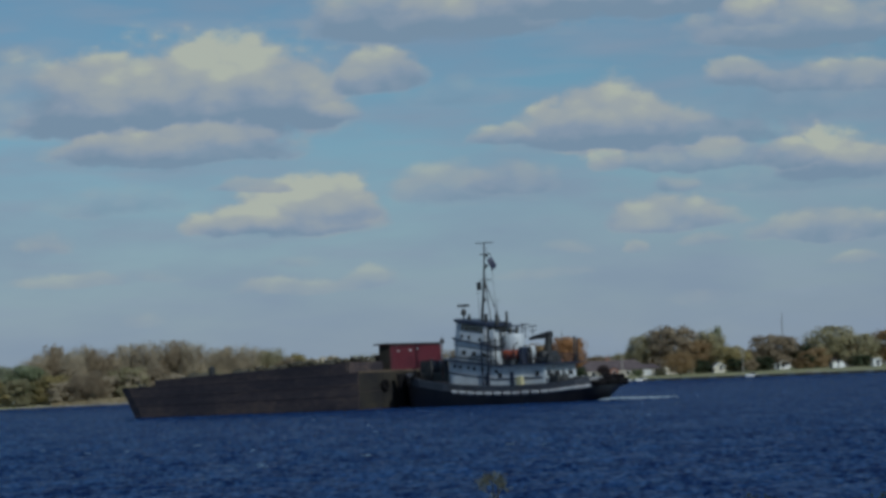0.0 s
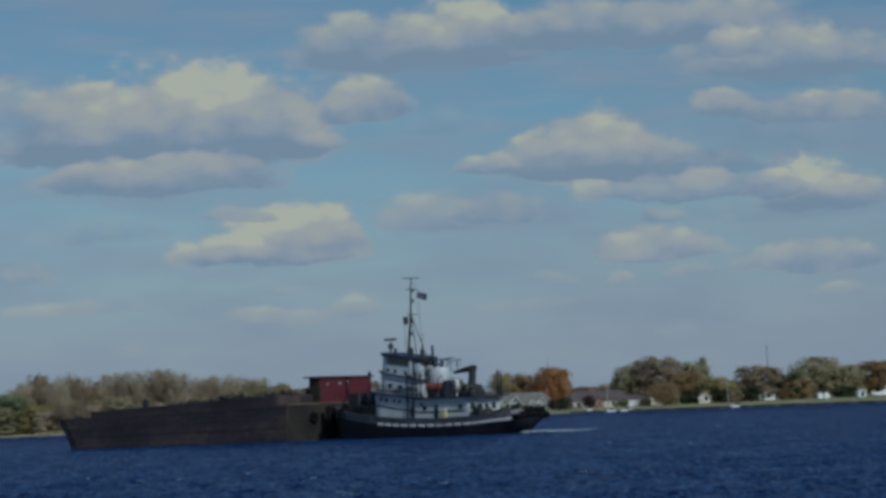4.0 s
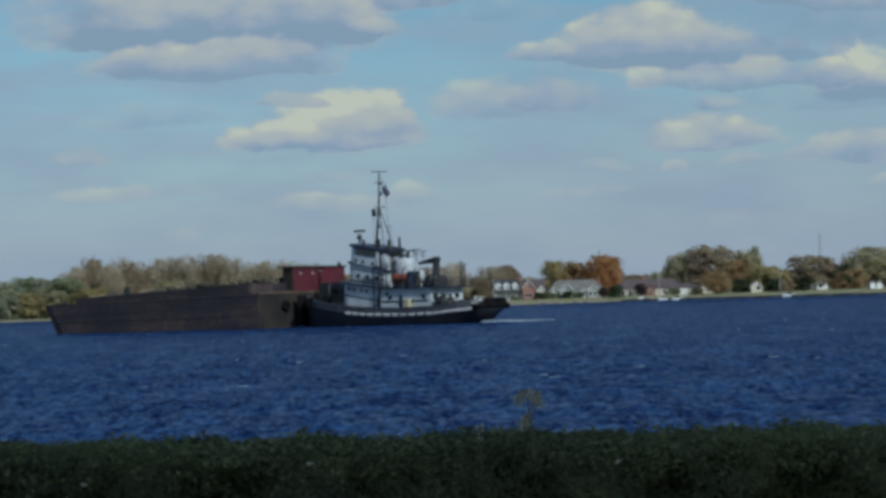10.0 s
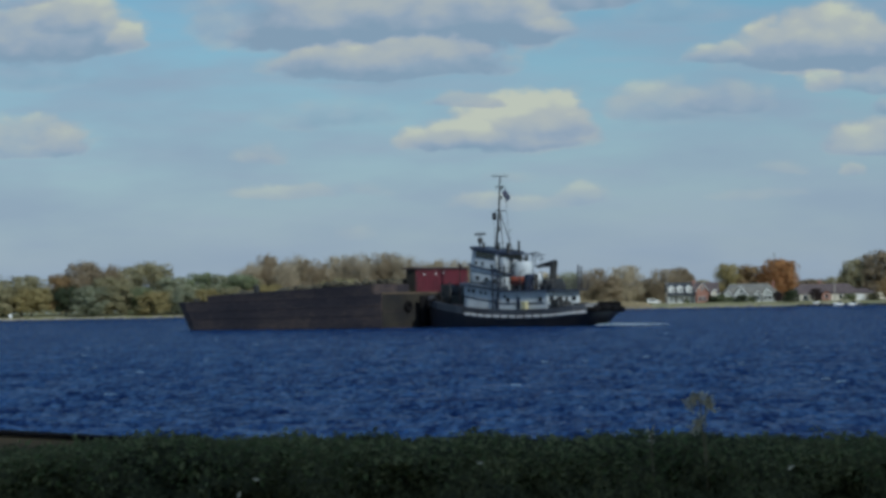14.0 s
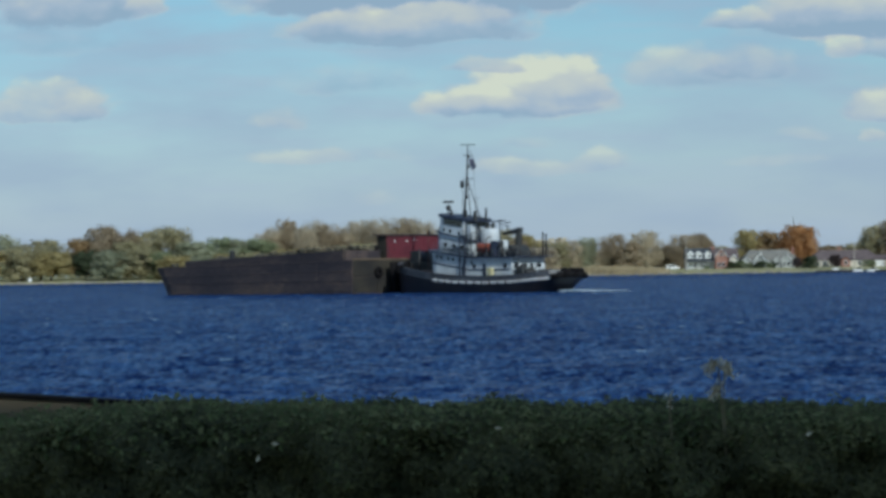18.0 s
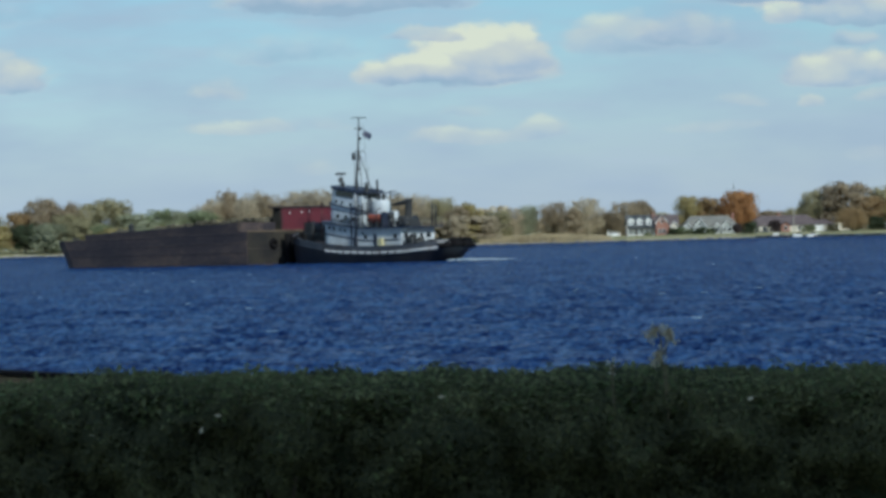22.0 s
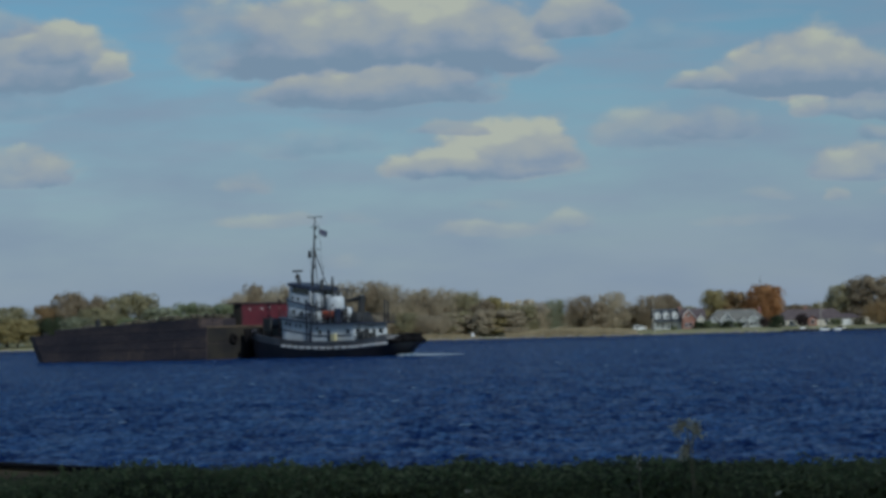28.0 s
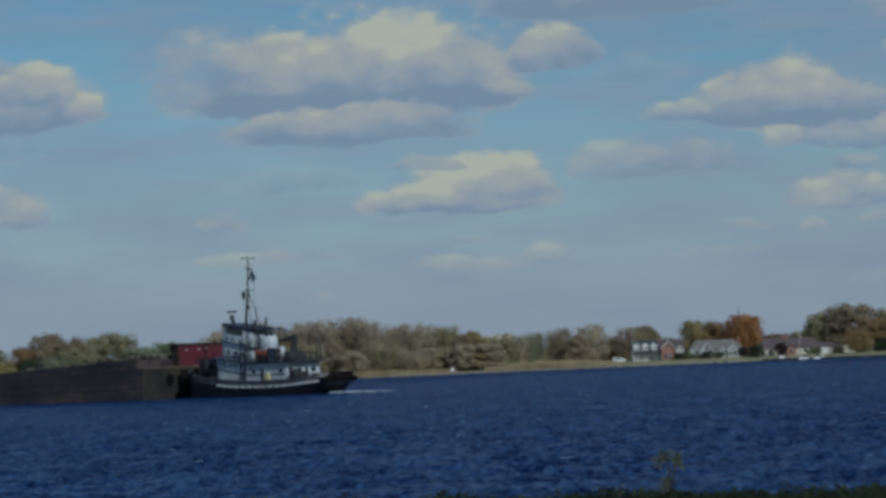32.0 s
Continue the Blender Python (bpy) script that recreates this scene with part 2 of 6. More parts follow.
def leaf_material(name, colours, island=0.7, each=0.25, scale=0.6):
    m = material(name, colours, scale, 0.75, spots=0.2, island=island, each=each, spec=0.08)
    t = m.node_tree
    b, out = t.nodes["Principled BSDF"], t.nodes["Material Output"]
    tr = t.nodes.new("ShaderNodeBsdfTranslucent")
    t.links.new(b.inputs["Base Color"].links[0].from_socket, tr.inputs["Color"])
    mx = t.nodes.new("ShaderNodeMixShader")
    mx.inputs[0].default_value = 0.52
    t.links.new(b.outputs[0], mx.inputs[1]), t.links.new(tr.outputs[0], mx.inputs[2])
    t.links.new(mx.outputs[0], out.inputs[0])
    return m


def water_material():
    """Dark river water: a deep blue body under a ruffled, partly mirroring skin."""
    m = bpy.data.materials.new("river_water")
    m.use_nodes = True
    t = m.node_tree
    t.nodes.remove(t.nodes["Principled BSDF"])
    co = t.nodes.new("ShaderNodeTexCoord")
    last = None
    for size, strength, stretch in ((0.35, 0.14, (0.8, 0.6, 1)), (3.0, 0.50, (1, 0.45, 1)), (9.0, 1.0, (1, 0.45, 1))):
        mp = t.nodes.new("ShaderNodeMapping")
        mp.inputs["Scale"].default_value, mp.inputs["Rotation"].default_value = stretch, (0, 0, 0.06)
        t.links.new(co.outputs["Object"], mp.inputs[0])
        n = t.nodes.new("ShaderNodeTexNoise")
        n.inputs["Scale"].default_value, n.inputs["Detail"].default_value, n.inputs["Roughness"].default_value = size, 5, 0.6
        t.links.new(mp.outputs[0], n.inputs["Vector"])
        bp = t.nodes.new("ShaderNodeBump")
        bp.inputs["Strength"].default_value, bp.inputs["Distance"].default_value = 1.0, strength / size
        t.links.new(n.outputs[0], bp.inputs["Height"])
        if last:
            t.links.new(last.outputs[0], bp.inputs["Normal"])
        last = bp
    body, skin = t.nodes.new("ShaderNodeBsdfDiffuse"), t.nodes.new("ShaderNodeBsdfGlossy")
    skin.inputs["Roughness"].default_value = 0.05
    # blue tint put into the reflections, as of a deeper sky
    skin.inputs["Color"].default_value = (0.72, 0.82, 1.0, 1)
    fr = t.nodes.new("ShaderNodeFresnel")
    fr.inputs["IOR"].default_value = 1.333
    # ruffles: short-crested streaks drawn out down wind, in four sizes, that change the gloss and paint the waves'
    # glints and dark faces into the body colour
    ruffle_glint = None
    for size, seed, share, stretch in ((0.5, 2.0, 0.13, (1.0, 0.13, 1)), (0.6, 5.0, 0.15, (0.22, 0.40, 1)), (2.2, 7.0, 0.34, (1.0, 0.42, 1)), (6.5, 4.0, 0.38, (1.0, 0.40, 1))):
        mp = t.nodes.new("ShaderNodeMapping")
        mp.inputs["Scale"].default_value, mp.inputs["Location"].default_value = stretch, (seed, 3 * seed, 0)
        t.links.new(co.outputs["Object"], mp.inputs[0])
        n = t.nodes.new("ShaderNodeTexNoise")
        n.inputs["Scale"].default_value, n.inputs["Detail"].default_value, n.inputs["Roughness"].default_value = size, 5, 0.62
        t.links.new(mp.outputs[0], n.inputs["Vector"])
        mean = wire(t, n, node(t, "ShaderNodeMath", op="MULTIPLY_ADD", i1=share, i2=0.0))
        if ruffle_glint:
            wire(t, ruffle_glint, mean, 2)
        ruffle_glint = mean
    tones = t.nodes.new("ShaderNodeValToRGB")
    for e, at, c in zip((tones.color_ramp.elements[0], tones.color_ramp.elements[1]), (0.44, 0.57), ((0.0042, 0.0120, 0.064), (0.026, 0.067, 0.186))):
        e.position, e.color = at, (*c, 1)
    wire(t, ruffle_glint, tones), wire(t, tones, body)
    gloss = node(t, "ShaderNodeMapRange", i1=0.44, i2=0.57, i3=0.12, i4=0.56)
    wire(t, ruffle_glint, gloss)
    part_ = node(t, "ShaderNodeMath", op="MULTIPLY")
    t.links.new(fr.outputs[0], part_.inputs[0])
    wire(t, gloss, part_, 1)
    for n in (body, skin, fr):
        t.links.new(last.outputs[0], n.inputs["Normal"])
    mx = t.nodes.new("ShaderNodeMixShader")
    t.links.new(part_.outputs[0], mx.inputs[0])
    t.links.new(body.outputs[0], mx.inputs[1]), t.links.new(skin.outputs[0], mx.inputs[2])
    t.links.new(mx.outputs[0], t.nodes["Material Output"].inputs[0])
    return m


M = {
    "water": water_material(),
    "foam": material("foam", [(0.20, 0.27, 0.35), (0.46, 0.52, 0.57)], 4, 0.9, island=0.5),
    "lawn": material("lawn", [(0.15, 0.165, 0.065), (0.28, 0.255, 0.13), (0.19, 0.20, 0.085)], 0.3, 0.95, bump=0.02),
    "riprap": material("riprap", [(0.20, 0.18, 0.15), (0.34, 0.31, 0.26)], 1.5, 0.9, each=0.3, island=0.5),
    "bark": material("bark", [(0.07, 0.055, 0.04), (0.14, 0.11, 0.085)], 2, 0.95, bump=0.02),
    "hull": material("hull_paint", [(0.013, 0.012, 0.017), (0.026, 0.023, 0.027), (0.042, 0.031, 0.029)], 1.2, 0.55, bump=0.004),
    "slate": material("slate_paint", [(0.036, 0.040, 0.052), (0.060, 0.064, 0.078), (0.032, 0.029, 0.033)], 1.5, 0.5, spots=0.4),
    "crest": material("wave_crest", [(0.10, 0.17, 0.26), (0.20, 0.28, 0.36)], 4, 0.8),
    "white": material("white_paint", [(0.41, 0.445, 0.485), (0.53, 0.56, 0.59), (0.31, 0.325, 0.35)], 1.3, 0.45, spots=0.35),
    "strake": material("worn_strake", [(0.42, 0.41, 0.42), (0.55, 0.54, 0.54), (0.32, 0.29, 0.29)], 3, 0.6),
    "dark": material("dark_steel", [(0.015, 0.016, 0.018), (0.04, 0.038, 0.036)], 3, 0.5),
    "navy": material("navy_trim", [(0.012, 0.018, 0.04), (0.03, 0.035, 0.06)], 3, 0.45),
    "glass": material("window_glass", [(0.008, 0.010, 0.014), (0.02, 0.024, 0.03)], 1, 0.08, spec=0.8),
    "deck": material("deck_paint", [(0.10, 0.06, 0.05), (0.16, 0.10, 0.08)], 2, 0.8),
    "orange": material("orange_boat", [(0.26, 0.055, 0.03), (0.34, 0.08, 0.04)], 2, 0.5),
    "yellow": material("yellow_paint", [(0.40, 0.36, 0.20), (0.50, 0.46, 0.28)], 2, 0.6),
    "rust": material("barge_steel", [(0.024, 0.019, 0.026), (0.046, 0.034, 0.038), (0.088, 0.061, 0.051)], 0.8, 0.8, bump=0.02, spots=0.7, each=0.15, stretch=(0.35, 1, 1.6)),
    "rust2": material("barge_aft_steel", [(0.010, 0.009, 0.010), (0.024, 0.020, 0.015), (0.036, 0.029, 0.019)], 1.3, 0.85, bump=0.02, spots=0.6, each=0.12),
    "cargo": material("cargo", [(0.045, 0.040, 0.030), (0.105, 0.092, 0.060)], 1.2, 0.95, island=0.5),
    "red": material("red_paint", [(0.078, 0.011, 0.021), (0.125, 0.017, 0.029), (0.052, 0.013, 0.018)], 1.0, 0.6, spots=0.6),
    "rubber": material("rubber", [(0.006, 0.0055, 0.0065), (0.013, 0.012, 0.013)], 4, 1.0, bump=0.01, spec=0.1),
    "flag": material("flag_cloth", [(0.07, 0.09, 0.15), (0.15, 0.14, 0.19)], 6, 0.9),
    "brick": material("brick_wall", [(0.24, 0.11, 0.085), (0.32, 0.17, 0.13)], 2, 0.9),
    "siding": material("white_siding", [(0.66, 0.66, 0.65), (0.80, 0.80, 0.79)], 2, 0.7, each=0.2),
    "greysiding": material("grey_siding", [(0.30, 0.315, 0.30), (0.40, 0.41, 0.39)], 2, 0.7),
    "cream": material("cream_siding", [(0.50, 0.46, 0.38), (0.62, 0.57, 0.48)], 2, 0.7),
    "roofdark": material("dark_shingles", [(0.03, 0.035, 0.045), (0.06, 0.065, 0.075)], 2, 0.9),
    "roofbrown": material("brown_shingles", [(0.080, 0.060, 0.066), (0.135, 0.105, 0.105)], 2, 0.9),
    "roofgrey": material("grey_shingles", [(0.14, 0.135, 0.125), (0.21, 0.20, 0.18)], 2, 0.9),
    "pole": material("pole_wood", [(0.30, 0.27, 0.23), (0.42, 0.39, 0.35)], 2, 0.9),
    "lit_tan": material("lit_tan", [(0.07, 0.05, 0.035), (0.12, 0.09, 0.06)], 2, 0.95, bump=0.03),
    "tan": material("tan_boards", [(0.16, 0.12, 0.075), (0.25, 0.19, 0.12)], 3, 0.9),
    "hedge": leaf_material("hedge_leaves", [(0.092, 0.097, 0.059), (0.152, 0.153, 0.082), (0.222, 0.215, 0.104)], 0.28, 0.15, 5),
    # sky light on the hedge's top leaves put into the colour; sprigs share it
    "skylit": leaf_material("skylit_hedge_leaves", [(0.15, 0.18, 0.080), (0.23, 0.255, 0.115), (0.31, 0.31, 0.15)], 0.5, 0.15, 9),
    "dry": leaf_material("dry_leaves", [(0.58, 0.51, 0.38), (0.80, 0.73, 0.58)], 0.7),
    "reed": leaf_material("dry_reeds", [(0.32, 0.26, 0.16), (0.45, 0.37, 0.235), (0.56, 0.47, 0.31)]),
    "stalk": material("dry_stalk", [(0.13, 0.105, 0.06), (0.22, 0.18, 0.11)], 20, 0.9),
    "olive": leaf_material("olive_leaves", [(0.285, 0.262, 0.152), (0.415, 0.376, 0.226), (0.535, 0.476, 0.296)]),
    "green": leaf_material("green_leaves", [(0.165, 0.195, 0.105), (0.255, 0.285, 0.165), (0.345, 0.375, 0.225)]),
    "greygreen": leaf_material("greygreen_leaves", [(0.255, 0.270, 0.180), (0.390, 0.398, 0.277), (0.510, 0.510, 0.360)]),
    "gold": leaf_material("gold_leaves", [(0.325, 0.272, 0.118), (0.455, 0.380, 0.185), (0.56, 0.475, 0.255)]),
    "orangeleaf": leaf_material("orange_leaves", [(0.36, 0.190, 0.085), (0.50, 0.278, 0.122), (0.60, 0.355, 0.172)]),
    "brown": leaf_material("brown_leaves", [(0.255, 0.203, 0.138), (0.385, 0.310, 0.212), (0.51, 0.418, 0.290)]),
    "russet": leaf_material("russet_leaves", [(0.29, 0.200, 0.105), (0.40, 0.285, 0.155), (0.51, 0.370, 0.205)]),
    "plum": leaf_material("plum_leaves", [(0.055, 0.042, 0.045), (0.090, 0.068, 0.068), (0.125, 0.095, 0.09)]),
    "bare": leaf_material("bare_twigs", [(0.395, 0.335, 0.245), (0.545, 0.460, 0.335), (0.655, 0.562, 0.40)]),
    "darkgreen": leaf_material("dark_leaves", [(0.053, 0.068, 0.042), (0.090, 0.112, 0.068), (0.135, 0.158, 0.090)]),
}


# ---- mesh helpers ----
class Geo:
    def __init__(self):
        self.v, self.f = [], []

    def add(self, verts, faces):
        n = len(self.v)
        self.v += [tuple(p) for p in verts]
        self.f += [tuple(i + n for i in f) for f in faces]
        return self

    def box(self, x0, x1, y0, y1, z0, z1, c=0.0, m=None):
        """A box, its upright and upper edges chamfered by c."""
        if c <= 0:
            vs = [(x, y, z) for z in (z0, z1) for x, y in ((x0, y0), (x1, y0), (x1, y1), (x0, y1))]
            fs = [(3, 2, 1, 0), (4, 5, 6, 7), (0, 1, 5, 4), (1, 2, 6, 5), (2, 3, 7, 6), (3, 0, 4, 7)]
        else:
            def ring(z, k):
                a, b, e, g, h = x0 + k, x1 - k, y0 + k, y1 - k, c
                return [(a + h, e, z), (b - h, e, z), (b, e + h, z), (b, g - h, z), (b - h, g, z), (a + h, g, z), (a, g - h, z), (a, e + h, z)]
            vs = ring(z0, 0) + ring(z1 - c, 0) + ring(z1, c * 0.9)
            fs = [tuple(range(7, -1, -1)), tuple(range(16, 24))]
            for r in (0, 8):
                fs += [(r + i, r + (i + 1) % 8, r + 8 + (i + 1) % 8, r + 8 + i) for i in range(8)]
        if m is not None:
            vs = [m @ Vector(p) for p in vs]
        return self.add(vs, fs)

    def cyl(self, p0, p1, r0, r1=None, n=10, cap=True):
        p0, p1 = Vector(p0), Vector(p1)
        r1 = r0 if r1 is None else r1
        d = (p1 - p0).normalized()
        a = d.orthogonal().normalized()
        b = d.cross(a)
        vs = [p + (a * math.cos(k * math.tau / n) + b * math.sin(k * math.tau / n)) * r for p, r in ((p0, r0), (p1, r1)) for k in range(n)]
        fs = [(i, (i + 1) % n, n + (i + 1) % n, n + i) for i in range(n)]
        if cap:
            fs += [tuple(range(n - 1, -1, -1)), tuple(range(n, 2 * n))]
        return self.add(vs, fs)

    def loft(self, rings, closed=True, caps=True):
        n = len(rings[0])
        vs = [p for r in rings for p in r]
        fs = []
        for k in range(len(rings) - 1):
            for i in range(n if closed else n - 1):
                j = (i + 1) % n
                fs.append((k * n + i, k * n + j, (k + 1) * n + j, (k + 1) * n + i))
        if caps:
            fs += [tuple(range(n - 1, -1, -1)), tuple(range((len(rings) - 1) * n, len(rings) * n))]
        return self.add(vs, fs)

    def torus(self, c, R, r, axis="x", n=16, k=8):
        rings = []
        for i in range(n + 1):
            a = math.tau * i / n
            ring = []
            for j in range(k):
                b = math.tau * j / k
                s, h = R + r * math.cos(b), r * math.sin(b)
                p = (h, s * math.cos(a), s * math.sin(a)) if axis == "x" else (s * math.cos(a), h, s * math.sin(a)) if axis == "y" else (s * math.cos(a), s * math.sin(a), h)
                ring.append((c[0] + p[0], c[1] + p[1], c[2] + p[2]))
            rings.append(ring)
        return self.loft(rings, caps=False)

    def mesh(self, name, mat, smooth=False):
        me = bpy.data.meshes.new(name)
        me.from_pydata(self.v, [], self.f)
        me.materials.append(mat)
        if smooth:
            me.shade_smooth()
        me.update()
        return me


def part(name, geo, mat, parent=None, label="", smooth=False, at=None):
    ob = new(name, geo.mesh(name, mat, smooth))
    if at is not None:
        ob.matrix_basis = at
    if parent is not None:
        ob.parent = parent
    return tagged(ob, label)


def thing(name, at, label, category, group="", kind=""):
    ob = new(name)
    ob.matrix_basis = at
    return tagged(ob, label, category, group, kind)


# ---- river and banks ----
def river():
    """One sheet of water, choppy where it is seen near, flat towards the horizon."""
    rng = np.random.default_rng(4)
    ys = [-60.0 + 3 * k for k in range(28)]
    while ys[-1] < 980:
        ys.append(ys[-1] + 0.28 + max(0, ys[-1] - 40) * 0.0034)
    ys = np.array([-4500.0, -900.0] + ys + [1400.0, 4600.0])
    xs = np.concatenate([[-4600, -1200, -420], np.arange(-230, -90, 1.2), np.arange(-90, 90, 0.36), np.arange(90, 290, 1.2), [520, 1300, 4600]])
    gx, gy = np.meshgrid(xs, ys)
    z = np.zeros_like(gx)
    for k in range(46):
        length = 0.85 * 1.021 ** k
        turn = radians(252) + rng.normal(0, 0.55)
        w = math.tau / length
        h = 0.0066 * length ** 0.7
        ph = w * (gx * math.cos(turn) + gy * math.sin(turn)) + rng.uniform(0, 6.28)
        z += h * (np.sin(ph) + 0.25 * np.sin(2 * ph))
    gust = 0.75 + 0.35 * np.sin(gx * 0.021 + gy * 0.013 + 1) * np.sin(gy * 0.017 - gx * 0.008)
    fade = np.clip((980 - gy) / 300, 0, 1) * np.clip((gy + 60) / 20, 0, 1) * np.clip((262 - abs(gx - 25)) / 30, 0, 1)
    z = z * fade * gust
    n, m = gx.shape
    vs = np.stack([gx, gy, z], -1).reshape(-1, 3)
    idx = np.arange(n * m).reshape(n, m)
    fs = np.stack([idx[:-1, :-1], idx[:-1, 1:], idx[1:, 1:], idx[1:, :-1]], -1).reshape(-1, 4)
    me = bpy.data.meshes.new("water")
    me.from_pydata(vs, [], fs)
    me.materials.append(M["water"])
    me.shade_smooth()
    ob = new("water", me)
    return tagged(ob, "wind-ruffled deep blue river water", "water", kind="structure")


def bank_line(x):
    return 888 + 5 * math.sin(x * 0.021) + 2.5 * math.sin(x * 0.07 + 1)


def shore_line(x):
    """The water's edge; past the first houses the shore swings nearer."""
    k = min(1, max(0, (x - 125) / 90))
    return bank_line(x) - 285 * k * k * (3 - 2 * k)


def far_ground():
    """The far bank: a beach lip, a grass slope and flat land to the horizon."""
    g = Geo()
    xs = [-4600, -1500] + [-520 + 8 * i for i in range(136)] + [1500, 4600]
    rows = []
    for d, z in ((0, -0.6), (1.2, 0.25), (5, 0.75), (14, 1.25), (34, 1.9), (90, 2.1), (3600, 2.2)):
        near = [shore_line(x) if d < 10 else bank_line(x) for x in xs]
        rows.append([(x, y + d, z + (0.18 * noise.noise((x * 0.05, d * 0.1, 3)) if 0 < d < 100 else 0)) for x, y in zip(xs, near)])
    g.loft(rows, closed=False, caps=False)
    ob = part("ground", g, M["lawn"])
    return tagged(ob, "grassy far bank running level to the horizon", "ground", kind="structure")


def near_ground():
    g = Geo()
    xs = [-4600, -400] + [-60 + 4 * i for i in range(31)] + [400, 4600]
    rows = []
    for y, z in ((17, -0.6), (14.5, 0.3), (12, 0.9), (9, 1.08), (3, 1.05), (-40, 1.1), (-4500, 1.2)):
        rows.append([(x, y, z + 0.03 * noise.noise((x * 0.4, y * 0.4, 8))) for x in xs])
    g.loft([r for r in reversed(rows)], closed=False, caps=False)
    ob = part("ground", g, M["lawn"])
    return tagged(ob, "rough grass on the near bank behind the hedge", "ground", kind="structure")


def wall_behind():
    """An unseen plain wall at the viewer's back, added to shade the lawn and the hedge's near side."""
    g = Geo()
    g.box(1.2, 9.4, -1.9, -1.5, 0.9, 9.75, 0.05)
    tagged(part("wall_south", g, M["siding"]), "unseen pale wall added to shade the hedge", "wall", kind="structure")


WATER = river()
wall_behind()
far_ground()
near_ground()


# ---- trees ----
def tree_mesh(kind, seed, squat, count, leaf, lumps):
    """A tapered trunk with limbs and a ragged crown of leaf clumps, one metre wide and tall in its own space (base at zero)."""
    r = random.Random(seed)
    trunk = Geo()
    h0 = 0.12 if kind != "bare" else 0.2
    trunk.cyl((0, 0, -0.02), (0.01, 0, h0 + 0.15), 0.022, 0.014, 8)
    trunk.cyl((0.01, 0, h0 + 0.1), (0.0, 0.02, 0.8), 0.014, 0.003, 7)
    for k in range(9):
        a, z = k * 2.4 + r.random(), h0 + 0.06 * k
        trunk.cyl((0.005, 0, z), (0.32 * math.cos(a), 0.32 * math.sin(a), z + r.uniform(0.15, 0.34)), 0.008, 0.002, 5)
    blobs = []
    for k in range(lumps):
        a, q = r.uniform(0, 6.28), math.sqrt(r.random())
        z = r.uniform(0.17 if kind != "low" else 0.08, 0.87)
        wide = math.sqrt(max(0.04, 1 - ((z - squat) / (1.0 - squat if z > squat else squat + 0.04)) ** 2))
        blobs.append((0.40 * wide * q * math.cos(a), 0.40 * wide * q * math.sin(a), z, r.uniform(0.07, 0.14)))
    crown = Geo()
    for k in range(count):
        bx, by, bz, br = blobs[r.randrange(len(blobs))]
        d = Vector((r.gauss(0, 1), r.gauss(0, 1), r.gauss(0, 1))).normalized() * br * (r.uniform(0.80, 1.12) if r.random() < 0.7 else r.uniform(0.9, 1.6 if kind == "bare" else 1.28))
        p = Vector((bx, by, min(bz + d.z * 0.85, 1.0))) + Vector((d.x, d.y, 0))
        s = leaf * r.uniform(0.6, 1.4)
        n = (d.normalized() + Vector((bx, by, 0)) * 1.5 + Vector((r.gauss(0, .3), r.gauss(0, .3), r.gauss(0, .3) + 0.25))).normalized()
        a = n.orthogonal().normalized()
        a.rotate(Matrix.Rotation(r.uniform(0, 6.28), 3, n))
        b = n.cross(a)
        if kind == "bare":
            up = (Vector((d.x * 0.5, d.y * 0.5, abs(d.z) + 0.12))).normalized()
            a, b = up * 2.0, up.cross(n).normalized() * 0.5
        crown.add([p + a * s, p + b * s * 0.8, p - a * s, p - b * s * 0.9 + n * s * 0.15], [(0, 1, 2), (0, 2, 3)])
    return trunk, crown


TREES = {}


def tree(x, top, wide, leaf, kind="full", back=20.0, label="", name="tree"):
    """A tree on the far bank: along the bank, height of its top, width, leaf colour."""
    y = bank_line(x) + back
    z = 1.2 + min(back, 30) * 0.022
    variants = {"full": 3, "bare": 3, "low": 2}[kind]
    v = (kind, leaf, random.randrange(variants))
    if v not in TREES:
        seed = hash_of(v)
        args = {"full": (0.50, 8600, 0.0165, 80), "bare": (0.55, 7000, 0.0135, 80), "low": (0.36, 6500, 0.020, 60)}[kind]
        if leaf == "orangeleaf":          # a full, round crown
            args = (0.52, 12000, 0.0165, 150)
        trunk, crown = tree_mesh(kind, seed, *args)
        TREES[v] = (trunk.mesh("trunk", M["bark"], True), crown.mesh("crown", M[leaf]))
    ob = new(name)
    ob.matrix_basis = pose(x, y, z, 0, 0, random.uniform(0, 360)) @ Matrix.Diagonal((wide * 1.25, wide * 1.25, top - z, 1))
    for n, me in zip(("trunk", "crown"), TREES[v]):
        c = new(n, me)
        c.parent = ob
    return tagged(ob, label or LEAF_WORDS[leaf], "tree", "trees on the far bank")


def hash_of(v):
    return sum(ord(c) * (i + 3) for i, c in enumerate(str(v)))


LEAF_WORDS = {
    "olive": "broad tree with olive autumn leaves on the bank", "green": "leafy green tree on the far bank", "greygreen": "willow-like grey-green tree by the water",
    "gold": "golden yellow autumn tree on the bank", "orangeleaf": "round bright orange autumn tree behind the houses", "brown": "large brown autumn tree on the bank",
    "russet": "reddish brown autumn tree on the bank", "bare": "tall half-bare tan tree in the woods", "darkgreen": "dark evergreen tree by the water", "plum": "dark purple-leaved tree before a house"}
PX = 890 / 4000          # metres on the far bank for a 4000th of the depth


def grove(rows):
    for a, e, w, leaf, kind, back in rows:
        tree(a * PX * (1 + back / 890), 2.65 + e * PX * (1 + back / 890), w * PX, leaf, kind, back)


